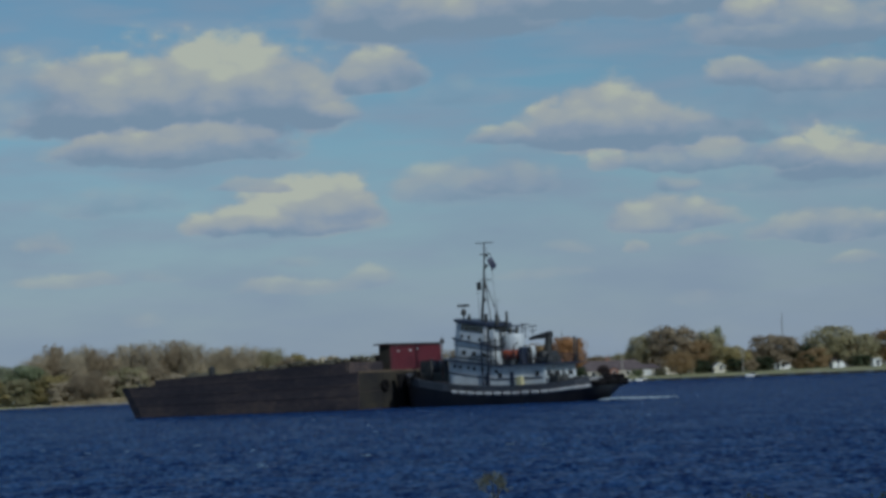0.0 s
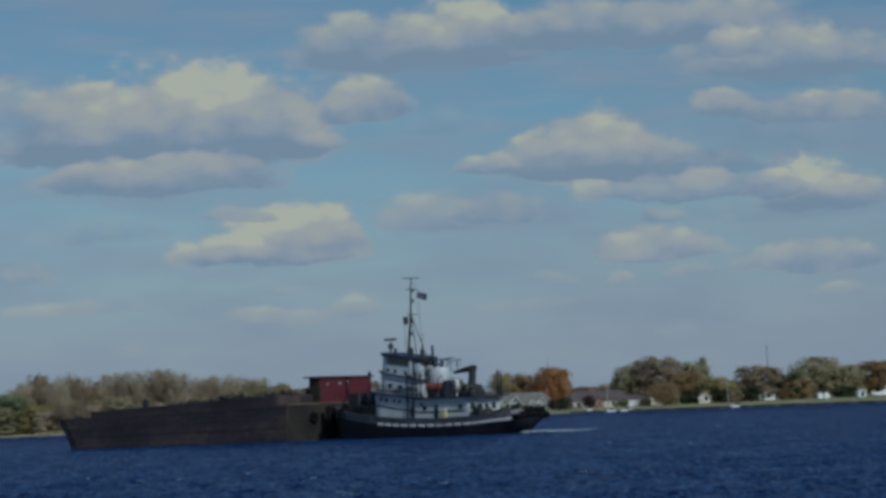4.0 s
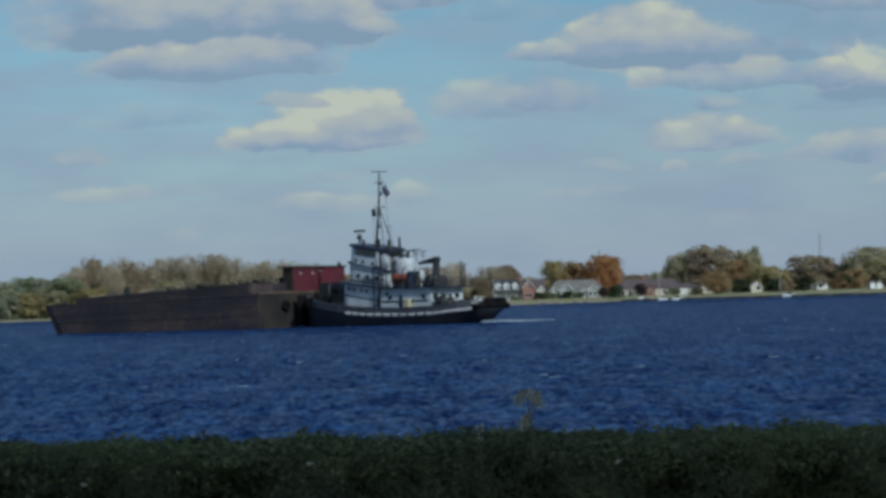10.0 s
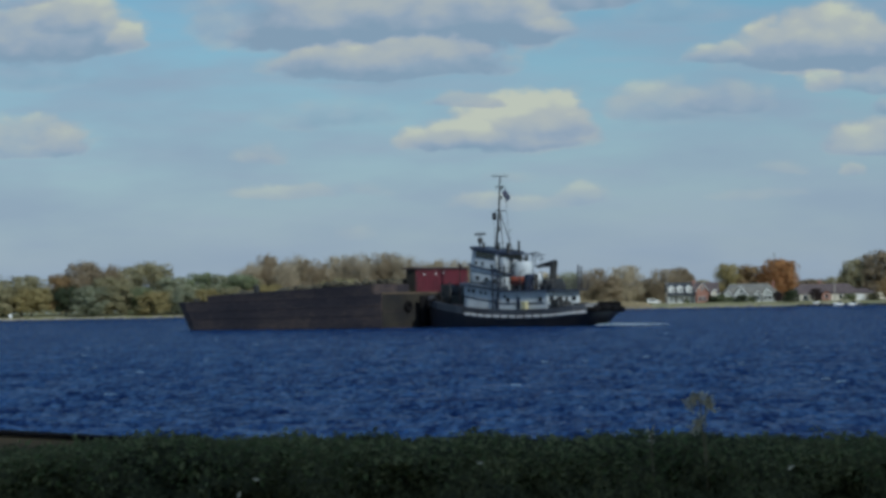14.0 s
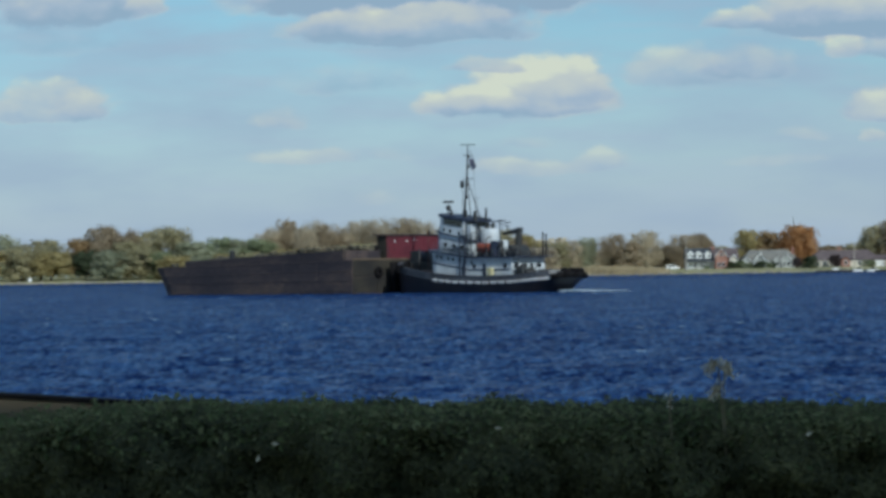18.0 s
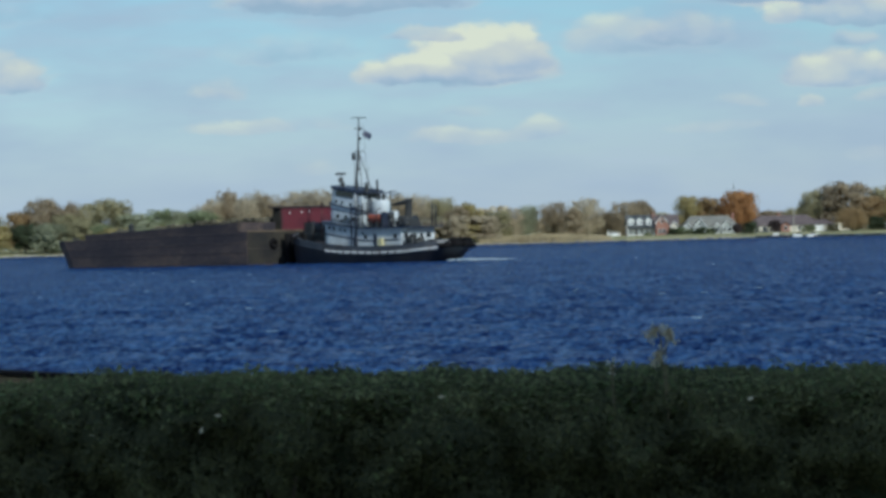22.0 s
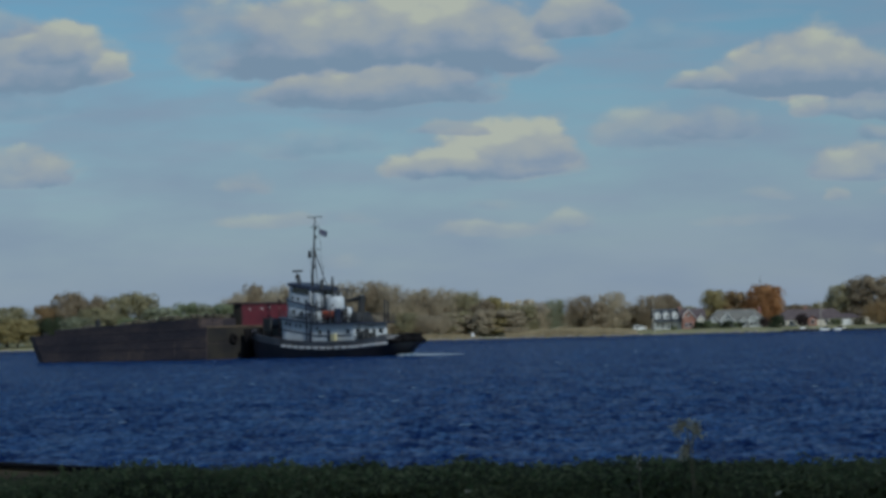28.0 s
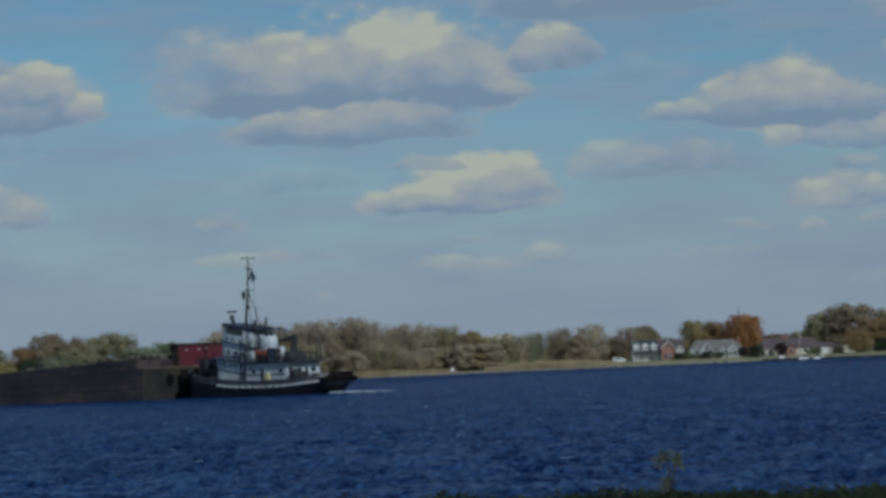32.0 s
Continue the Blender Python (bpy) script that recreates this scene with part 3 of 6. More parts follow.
def park():
    grove([(-850, 84, 80, "greygreen", "full", 40), (-775, 72, 100, "olive", "full", 35), (-756, 50, 75, "gold", "full", 16), (-704, 72, 50, "russet", "full", 50),
           (-657, 96, 85, "brown", "full", 60), (-618, 87, 60, "brown", "full", 55), (-578, 85, 55, "olive", "full", 60), (-533, 90, 80, "olive", "full", 45),
           (-692, 52, 55, "darkgreen", "full", 20)])
    grove([(-644, 50, 75, "greygreen", "low", 12), (-592, 54, 60, "olive", "low", 15), (-532, 38, 65, "gold", "low", 10), (-491, 63, 85, "greygreen", "full", 25),
           (-455, 70, 60, "green", "full", 30), (-425, 67, 60, "greygreen", "full", 30), (-385, 66, 75, "green", "full", 25), (-356, 85, 55, "bare", "bare", 40),
           (-560, 46, 60, "green", "low", 18), (-615, 66, 70, "olive", "full", 30)])
    grove([(-815, 55, 70, "olive", "low", 16), (-880, 60, 90, "gold", "low", 14), (-925, 85, 90, "olive", "full", 35), (-440, 40, 60, "gold", "low", 10), (-480, 38, 50, "greygreen", "low", 9),
           (-400, 42, 60, "olive", "low", 9), (-980, 80, 100, "green", "full", 30)])


def woods():
    grove([(-331, 102, 45, "brown", "full", 40), (-373, 76, 60, "bare", "bare", 35), (-300, 86, 60, "bare", "bare", 25), (-283, 97, 60, "bare", "bare", 45), (-253, 91, 60, "brown", "bare", 35),
           (-212, 96, 65, "bare", "bare", 40), (-172, 98, 60, "bare", "bare", 35), (-127, 101, 65, "brown", "bare", 45), (-88, 92, 60, "bare", "bare", 35), (-43, 85, 60, "bare", "bare", 40)])
    grove([(2, 84, 65, "bare", "bare", 35), (42, 78, 60, "olive", "bare", 35), (92, 67, 55, "gold", "full", 25), (70, 60, 60, "brown", "low", 20), (141, 51, 60, "olive", "low", 25), (171, 55, 45, "bare", "bare", 45),
           (196, 59, 45, "greygreen", "bare", 50), (242, 65, 50, "brown", "bare", 45), (302, 69, 70, "bare", "bare", 55), (272, 52, 50, "brown", "low", 40), (372, 62, 66, "brown", "bare", 60), (398, 64, 60, "brown", "full", 70)])
    rr = random.Random(11)
    for a in range(-345, 125, 20):          # the thicket at the foot of the woods
        tree((a + rr.uniform(-6, 6)) * PX, 2.65 + rr.uniform(30, 62) * PX, rr.uniform(45, 70) * PX, rr.choice(["bare", "brown", "olive", "gold", "bare"]), rr.choice(["low", "low", "bare"]), rr.uniform(8, 22),
             "tan and olive thicket bush at the foot of woods", "bush")
    for a in range(-340, 130, 26):
        tree((a + rr.uniform(-8, 8)) * PX, 2.65 + (rr.uniform(70, 92) - max(0, a) * 0.3) * PX, rr.uniform(45, 70) * PX, rr.choice(["bare", "brown", "bare", "olive"]), "bare", rr.uniform(50, 90))


def village_trees():
    grove([(486, 70, 60, "gold", "full", 70), (520, 66, 55, "russet", "full", 70), (567, 75, 74, "orangeleaf", "full", 65), (540, 48, 45, "gold", "full", 75), (621, 38, 60, "brown", "full", 80),
           (702, 73, 60, "olive", "full", 60), (760, 88, 105, "brown", "full", 55), (824, 78, 60, "olive", "full", 60), (838, 84, 24, "greygreen", "full", 62), (865, 46, 80, "gold", "full", 40), (800, 60, 70, "russet", "full", 50)])
    grove([(937, 63, 95, "brown", "full", 50), (1046, 76, 100, "olive", "full", 50), (988, 46, 70, "darkgreen", "full", 55), (1100, 58, 70, "olive", "full", 45), (1160, 64, 90, "russet", "full", 50), (1215, 60, 80, "brown", "full", 50),
           (1260, 60, 90, "olive", "full", 50), (1010, 35, 60, "russet", "low", 40), (1085, 40, 60, "brown", "low", 45), (905, 30, 50, "brown", "low", 45)])
    grove([(640, 30, 55, "russet", "full", 75), (590, 18, 32, "darkgreen", "low", 22), (1330, 70, 100, "green", "full", 45), (430, 40, 60, "olive", "full", 90), (335, 44, 60, "brown", "full", 70),
           (680, 44, 60, "olive", "full", 85), (770, 38, 60, "russet", "bare", 25)])


park(), woods(), village_trees()

# ---- the pushed barge and the tug, in the tug's own space: x ahead, y to port, z up from the water ----
TUG_AT, TUG_TURN = (27.228, 253.010), 180 - 42.385
SPEED = 2.1064


def tug_pose(t):
    a = radians(42.385)
    return pose(TUG_AT[0] - SPEED * t * math.cos(a), TUG_AT[1] + SPEED * t * math.sin(a), 0, 0, 0, TUG_TURN)


def outline(rows, z=None):
    """A closed deck outline from (x, half beam[, z]) stations, bow to stern and back."""
    left = [(r[0], r[1], r[2] if z is None else z) for r in rows]
    right = [(x, -y, q) for x, y, q in reversed(left)]
    return left + right


def hull_ring(level):
    """level 0 keel .. 4 bulwark top."""
    st = [(11.6, 0.35), (10.9, 1.5), (9.6, 2.6), (7.4, 3.6), (3.5, 4.25), (-1, 4.4), (-6, 4.4), (-11, 4.3), (-14.2, 3.9), (-15.8, 3.2), (-16.8, 2.0), (-17.2, 0.7)]
    out = []
    for x, b in st:
        sheer = 2.05 + 0.0080 * max(0, x + 6) ** 2 * 0.75 + 0.085 * max(0, -10 - x)
        tuck = 0.32 * max(0, -12.5 - x)
        if level == 0:
            out.append((x * 0.86 + 0.3 + tuck * 2.2, b * 0.55, -1.6))
        elif level == 1:
            out.append((x * 0.965 - 0.15 + tuck * 2.0, b * 0.93, -0.25))
        elif level == 2:
            out.append((x * 0.985 - 0.05 + tuck * 0.35, b * 0.975, sheer - 1.15))
        elif level == 3:
            out.append((x, b, sheer - 0.85))
        elif level == 4:
            out.append((x + tuck * 0.3, b, sheer))
        elif level == 5:
            out.append((x * 0.975 + tuck * 0.3, b * 0.95, sheer))
        else:
            out.append((x * 0.97 + tuck * 0.3, b * 0.94, sheer - 0.75))
    return outline(out)


def build_tug():
    tug = thing("tugboat", tug_pose(0), "black-hulled tugboat with stacked white deckhouses pushing a barge", "tugboat")
    g = Geo()
    g.loft([hull_ring(k) for k in range(4)], caps=False)
    g.add([], [])
    part("hull", g, M["hull"], tug, "black hull", True)
    g = Geo()
    g.loft([hull_ring(k) for k in (3, 4, 5, 6)], caps=False)
    bul = part("bulwark", g, M["slate"], tug, "slate-dark bulwark")
    g = Geo()
    g.add(hull_ring(6), [tuple(range(23, -1, -1))])
    part("deck", g, M["deck"], tug)
    # white rubbing strake, port and starboard, broken by fender straps
    r2 = hull_ring(3)
    for side in (1, -1):
        pts = [(p[0], p[1] * side, p[2]) for p in r2[4:10]]
        k = 0
        for (a, b) in zip(pts[:-1], pts[1:]):
            n = 4
            gap = 0.035 if a[0] > -7 else 0.012
            for i in range(1 if a is pts[0] else 0, n):
                p = Vector(a).lerp(Vector(b), i / n + gap)
                q = Vector(a).lerp(Vector(b), (i + 1) / n - gap)
                g = Geo()
                o = Vector((0, 0.12 * side, 0))
                g.add([p + o + Vector((0, 0, -0.07)), q + o + Vector((0, 0, -0.07)), q + o + Vector((0, 0, 0.07)), p + o + Vector((0, 0, 0.07)),
                       p + Vector((0, 0, -0.2)), q + Vector((0, 0, -0.2)), q + Vector((0, 0, 0.16)), p + Vector((0, 0, 0.16))],
                      [(0, 1, 2, 3), (4, 5, 1, 0), (3, 2, 6, 7), (0, 3, 7, 4), (1, 5, 6, 2)])
                part("rub_rail", g, M["strake"], bul, "scuffed white rubbing strake")
    # bow pudding and knees
    for y in (-1.6, 0, 1.6):
        g = Geo()
        g.cyl((11.9 - abs(y) * 0.35, y, 0.2), (12.2 - abs(y) * 0.35, y, 3.9), 0.42, 0.42, 12)
        part("push_knee", g, M["rubber"], tug, "black pushing knee", True)
    for k in range(7):
        a = -1.2 + 0.4 * k
        g = Geo()
        g.torus((10.9 - abs(a) * 1.3, a * 2.3, 2.9 + 0.2 * (k % 2)), 0.42, 0.17, "x", 12, 6)
        part("bow_fender", g, M["rubber"], tug, "", True)

    # main deckhouse with a rounded front
    def plan(x0, x1, half, zf, round_=1.6):
        pts = []
        for k in range(7):
            a = math.pi / 2 * k / 6
            pts.append((x0 - round_ + round_ * math.cos(a), half * (0.45 + 0.55 * math.sin(a))))
        if x1 < -3.2:
            pts.append((-3.0, half))
        pts.append((x1, half))
        return [(x, y, zf(x)) for x, y in pts] + [(x, -y, zf(x)) for x, y in reversed(pts)]

    top1 = lambda x: 4.62 + 0.135 * max(x, -3.0)          # the decks follow the hull's sheer
    deck2 = lambda x: 6.85 + 0.20 * x
    roof = lambda x: 9.2 + 0.15 * x
    g = Geo()
    g.loft([plan(4.3, -9.6, 3.05, lambda x: 1.1), plan(4.3, -9.6, 3.05, top1)])
    house = part("deckhouse", g, M["white"], tug, "white main deckhouse with round front")
    g = Geo()
    g.loft([plan(4.7, -10.6, 3.5, lambda x: top1(x) + 0.004, 1.7), plan(4.7, -10.6, 3.5, lambda x: top1(x) + 0.16, 1.7)])
    part("boat_deck", g, M["navy"], tug, "dark-edged boat deck")
    for z0, w in ((3.12, 0.19),):
        g = Geo()
        band = lambda x: z0 + 0.155 * max(x, -3.0)
        rows = [[(x, y * 1.013, band(x) + dz) for x, y, _ in plan(4.36, -9.3, 3.05, lambda x: 0, 1.6)] for dz in (0, w)]
        g.loft(rows)
        part("trim_band", g, M["navy"], house, "dark painted band")
    for k in range(7):
        x = 2.6 - 0.78 * k - 0.35 * (k // 2)
        g = Geo()
        z = 4.10 + 0.145 * max(x, -3)
        g.cyl((x, 3.03, z), (x, 3.10, z), 0.17, 0.17, 12)
        g.torus((x, 3.08, z), 0.18, 0.035, "y", 12, 5)
        part("porthole", g, M["glass"], house, "", True)
    for x, w, h in ((-1.9, 0.6, 1.9), (-5.2, 0.55, 1.9)):
        g = Geo()
        g.box(x - w / 2, x + w / 2, 3.0, 3.09, 1.62, 1.62 + h, 0.05)
        d = part("door", g, M["navy"], house, "dark weathertight door")
        g = Geo()
        g.box(x + w / 2 - 0.14, x + w / 2 - 0.06, 3.09, 3.15, 2.4, 2.75)
        part("handle", g, M["dark"], d)
    for x in (-8.6, -3.6):
        g = Geo()
        g.box(x - 0.32, x + 0.32, 3.0, 3.08, 2.95, 3.5, 0.04)
        part("window", g, M["glass"], house)
    for y, z0, z1, w, mat in ((2.2, 2.9, 3.6, 0.8, "glass"), (0.7, 1.5, 3.5, 0.95, "dark"), (-1.9, 2.95, 3.55, 0.8, "glass"), (-0.6, 2.9, 3.5, 0.55, "glass")):
        g = Geo()
        g.box(-9.68, -9.56, y - w / 2, y + w / 2, z0, z1, 0.03)
        part("window" if mat == "glass" else "doorway", g, M[mat], house)
    g = Geo()
    g.box(-7.0, -6.2, 3.25, 3.8, 1.55, 3.0, 0.08)
    part("locker", g, M["yellow"], tug, "pale yellow deck locker")

    # upper house and wheelhouse
    g = Geo()
    g.loft([plan(3.6, -2.4, 2.55, lambda x: top1(x) + 0.16, 1.4), plan(3.6, -2.4, 2.55, lambda x: deck2(x), 1.4)])
    upper = part("upper_house", g, M["white"], tug, "white upper house")
    g = Geo()
    g.loft([plan(3.65, -2.3, 2.59, lambda x: 4.98 + 0.14 * x, 1.4), plan(3.65, -2.3, 2.59, lambda x: 5.12 + 0.14 * x, 1.4)])
    part("trim_band", g, M["navy"], upper)
    g = Geo()
    g.loft([plan(3.62, -2.35, 2.58, lambda x: 6.30 + 0.18 * x, 1.4), plan(3.62, -2.35, 2.58, lambda x: 6.40 + 0.18 * x, 1.4)])
    part("trim_band", g, M["navy"], upper)
    for x in (1.9, 0.9, -0.6):
        g = Geo()
        g.box(x - 0.2, x + 0.2, 2.42, 2.49, 7.2 + 0.2 * x, 7.6 + 0.2 * x, 0.03)
        part("window", g, M["glass"], upper)
    for x in (1.6, 0.2, -1.2):
        g = Geo()
        g.box(x - 0.3, x + 0.3, 2.5, 2.58, 5.45 + 0.15 * x, 5.95 + 0.15 * x, 0.04)
        part("window", g, M["glass"], upper)
    g = Geo()
    g.box(-2.46, -2.36, -0.5, 0.4, 4.4, 6.2, 0.05)
    part("door", g, M["navy"], upper)
    g = Geo()
    g.loft([plan(3.8, -2.9, 2.72, lambda x: deck2(x), 1.4), plan(3.8, -2.9, 2.72, lambda x: deck2(x) + 0.15, 1.4)])
    part("bridge_deck", g, M["navy"], tug)
    g = Geo()
    g.loft([plan(3.5, -1.3, 2.45, lambda x: deck2(x) + 0.15, 1.4), plan(3.3, -1.3, 2.35, lambda x: roof(x) - 0.2, 1.4)])
    wheel = part("wheelhouse", g, M["white"], tug, "white wheelhouse ringed with dark windows")
    for k in range(6):
        x = 1.75 - 0.52 * k
        for side in (1, -1):
            g = Geo()
            g.box(x - 0.22, x + 0.22, min(2.33 * side, 2.47 * side), max(2.33 * side, 2.47 * side), roof(x) - 1.05, roof(x) - 0.3, 0.03)
            part("window", g, M["glass"], wheel)
    for k in range(4):
        y = 1.35 - 0.9 * k
        g = Geo()
        g.box(-1.36, -1.26, y - 0.41, y + 0.41, 7.9, 8.65, 0.03)
        part("window", g, M["glass"], wheel)
    g = Geo()
    g.loft([plan(3.5, -1.5, 2.5, lambda x: roof(x) - 0.24, 1.4), plan(3.6, -1.55, 2.55, lambda x: roof(x) - 0.15, 1.4), plan(3.55, -1.5, 2.5, lambda x: roof(x) + 0.08, 1.4), plan(3.3, -1.3, 2.3, lambda x: roof(x) + 0.14, 1.4)])
    part("wheelhouse_roof", g, M["navy"], tug, "dark wheelhouse roof with overhang")

    # rails
    def rail(x0, y0, z0, x1, y1, z1, posts, high=0.95):
        g = Geo()
        a, b = Vector((x0, y0, z0)), Vector((x1, y1, z1))
        for k in range(posts + 1):
            p = a.lerp(b, k / posts)
            g.cyl(p, p + Vector((0, 0, high)), 0.028, 0.028, 5)
        for q in (high, high * 0.66, high * 0.33):
            g.cyl(a + Vector((0, 0, q)), b + Vector((0, 0, q)), 0.024, 0.024, 5)
        part("railing", g, M["slate"], tug, "grey pipe railing")

    z = lambda x: top1(x) + 0.16
    for s in (1, -1):
        rail(3.0, 3.3 * s, z(3.0), -3.0, 3.3 * s, z(-3.0), 6)
        rail(-3.0, 3.3 * s, z(-3.0), -10.6, 3.3 * s, z(-10.6), 8)
        rail(-1.4, 2.66 * s, deck2(-1.4) + 0.13, -2.85, 2.66 * s, deck2(-2.85) + 0.13, 2)
    rail(-10.8, -3.3, z(-10.8), -10.8, 3.3, z(-10.8), 7)
    rail(-2.85, -2.66, deck2(-2.85) + 0.13, -2.85, 2.66, deck2(-2.85) + 0.13, 6)
    # ladder frame beside the upper house
    g = Geo()
    for dx in (-0.35, 0.35):
        g.cyl((-2.9 + dx, 3.2, 4.2), (-2.9 + dx, 3.2, 7.2), 0.075, 0.075, 8)
    for k in range(8):
        g.cyl((-3.25, 3.2, 4.6 + 0.34 * k), (-2.55, 3.2, 4.6 + 0.34 * k), 0.03, 0.03, 5)
    part("ladder", g, M["dark"], tug, "dark steel ladder")

    # funnel
    g = Geo()
    ring = lambda r, zz, dx=0: [(-3.4 + dx + 1.25 * r * math.cos(a * math.tau / 24), r * math.sin(a * math.tau / 24), zz) for a in range(24)]
    g.loft([ring(1.12, 4.2), ring(1.08, 7.0), ring(1.05, 7.65), ring(0.95, 7.78), ring(0.8, 7.6)])
    funnel = part("funnel", g, M["white"], tug, "broad white funnel", True)
    for dx in (-0.5, 0.4):
        g = Geo()
        g.cyl((-3.4 + dx, 0, 7.3), (-3.55 + dx, 0, 8.5), 0.2, 0.2, 10)
        part("exhaust_pipe", g, M["dark"], funnel, "sooty exhaust pipe", True)
    # small boat in its cradle
    g = Geo()
    rings = []
    for k in range(9):
        x = -6.1 + 0.30 * k
        w = 0.72 * math.sqrt(max(0.05, 1 - ((k - 3.4) / 5.2) ** 2))
        rings.append([(x, 2.55 + w * c, 5.35 + 0.55 * s * (1.15 if s > 0 else 1)) for c, s in ((1, 0.55), (0.6, 0.95), (-0.6, 0.95), (-1, 0.55), (-0.75, -0.4), (0, -0.95), (0.75, -0.4))])
    g.loft(rings)
    boat = part("lifeboat", g, M["orange"], tug, "orange-red lifeboat in its cradle", True)
    for x in (-5.8, -4.2):
        g = Geo()
        g.box(x - 0.06, x + 0.06, 1.95, 3.15, 4.25, 4.95, 0.03)
        g.cyl((x, 3.15, 4.3), (x, 3.3, 6.4), 0.07, 0.06, 7)
        g.cyl((x, 3.3, 6.4), (x, 2.5, 6.75), 0.06, 0.05, 7)
        part("davit", g, M["dark"], boat, "dark steel davit")
    # knuckle-boom crane
    g = Geo()
    g.cyl((-8.2, 0.2, 4.2), (-8.2, 0.2, 5.5), 0.38, 0.32, 12)
    crane = part("crane", g, M["dark"], tug, "dark knuckle-boom deck crane", True)
    g = Geo()
    g.cyl((-8.2, 0.2, 5.3), (-8.45, 0.2, 7.75), 0.46, 0.40, 10)
    part("crane_boom", g, M["dark"], crane)
    g = Geo()
    g.cyl((-8.75, 0.2, 7.5), (-7.2, 0.2, 7.3), 0.36, 0.30, 8)
    g.cyl((-7.2, 0.2, 7.3), (-5.8, 0.2, 7.1), 0.27, 0.17, 8)
    part("crane_jib", g, M["dark"], crane)
    g = Geo()
    g.box(-9.3, -7.4, -0.7, 1.0, 4.25, 5.2, 0.12)
    part("winch", g, M["dark"], tug, "dark deck winch")
    for y in (-2.1, -2.7):
        g = Geo()
        g.cyl((-10.1, y, 4.2), (-10.2, y, 7.2 - 0.2 * (y < -2.5)), 0.13, 0.10, 8)
        part("post", g, M["dark"], tug, "dark tall post", True)
    for x, y, r, h in ((-13.0, 1.2, 0.3, 1.1), (-13.0, -1.2, 0.3, 1.1), (-15.2, 0, 0.45, 1.0), (-11.6, 2.4, 0.3, 0.9)):
        g = Geo()
        g.cyl((x, y, 1.5), (x, y, 1.6 + h), r * 0.7, r * 0.7, 10)
        g.cyl((x, y, 1.6 + h * 0.7), (x, y, 1.6 + h), r, r, 10)
        part("bollard", g, M["dark"], tug, "", True)
    # clutter on the boat deck and the after deck
    for x, y, z0, r, hh in ((-6.9, -1.4, 4.5, 0.3, 1.0), (-9.6, 1.9, 4.3, 0.28, 0.8), (-7.6, 2.6, 4.45, 0.22, 1.1), (-6.3, 0.9, 4.5, 0.25, 1.3)):
        g = Geo()
        g.cyl((x, y, z0 - 0.1), (x, y, z0 + hh), r * 0.6, r * 0.6, 10)
        g.cyl((x, y, z0 + hh), (x + 0.25, y, z0 + hh + 0.3), r, r * 1.1, 10)
        part("ventilator", g, M["dark"], tug, "dark cowl ventilator", True)
    g = Geo()
    g.cyl((-5.75, 0.0, 4.25), (-5.75, 0.0, 5.1), 0.3, 0.3, 10)
    g.cyl((-5.75, 0.0, 5.0), (-5.75, 0.0, 6.35), 0.62, 0.55, 14)
    part("white_tank", g, M["white"], tug, "white upright tank", True)
    g = Geo()
    g.box(-9.0, -7.2, -1.4, 1.6, 4.2, 5.0, 0.15)
    g.cyl((-8.2, -1.2, 5.2), (-8.2, 1.5, 5.2), 0.5, 0.5, 12)
    part("winch_drum", g, M["dark"], tug, "dark winch drum", True)
    g = Geo()
    g.cyl((-12.6, -0.9, 2.2), (-12.6, 0.9, 2.2), 0.55, 0.55, 14)
    g.box(-13.2, -12.0, -1.15, -0.9, 1.2, 2.7, 0.05)
    g.box(-13.2, -12.0, 0.9, 1.15, 1.2, 2.7, 0.05)
    part("tow_winch", g, M["dark"], tug, "dark towing winch", True)
    belt = [p for p in hull_ring(3) if p[0] < -15.5]
    for a, b in zip(belt[:-1], belt[1:]):
        g = Geo()
        g.cyl((a[0], a[1] * 1.02, a[2] + 0.2), (b[0], b[1] * 1.02, b[2] + 0.2), 0.32, 0.32, 10)
        part("stern_fender", g, M["rubber"], tug, "black rubber fender length", True)
    # a thick rope fender over the stern rail, and old tyres heaped on it
    roll = [p for p in hull_ring(4) if p[0] < -15.5]
    for a, b in zip(roll[:-1], roll[1:]):
        g = Geo()
        g.cyl((a[0], a[1], a[2] - 0.1), (b[0], b[1], b[2] - 0.1), 0.30, 0.30, 10)
        part("rope_fender", g, M["rubber"], tug, "thick black rope fender", True)
    rim = roll
    k = 0
    for a, b in zip(rim[:-1], rim[1:]):
        n = max(1, int((Vector(b) - Vector(a)).length / 0.62))
        for i in range(n):
            p = Vector(a).lerp(Vector(b), i / n)
            g = Geo()
            lean = 0.16 * noise.noise((p.x * 2.1, p.y * 2.1, 6))
            g.torus((p.x + 0.1, p.y * 1.01, p.z - 0.30 + lean), 0.30 + 0.04 * (k % 3), 0.19, "zyzx"[k % 4], 12, 6)
            part("stern_tyre", g, M["rubber"], tug, "old black tyre on the stern rail", True)
            k += 1
    # awning and lockers on the bridge deck abaft the wheelhouse
    g = Geo()
    g.box(-3.4, -1.4, -2.2, 2.3, 8.62, 8.76, 0.05)
    awning = part("awning", g, M["navy"], tug, "dark flat awning")
    for x, y in ((-3.2, 2.2), (-3.2, -2.1), (-3.2, 0.0)):
        g = Geo()
        g.cyl((x, y, 6.2), (x, y, 8.66), 0.06, 0.06, 7)
        part("awning_post", g, M["dark"], awning, "", True)
    for y0, y1, h in ((1.2, 2.3, 0.95), (-0.6, 0.7, 0.75), (-2.2, -1.0, 1.0)):
        g = Geo()
        g.box(-2.5, -1.75, y0, y1, 6.35, 7.35 + h, 0.06)
        part("bridge_locker", g, M["white"], tug, "white bridge locker")
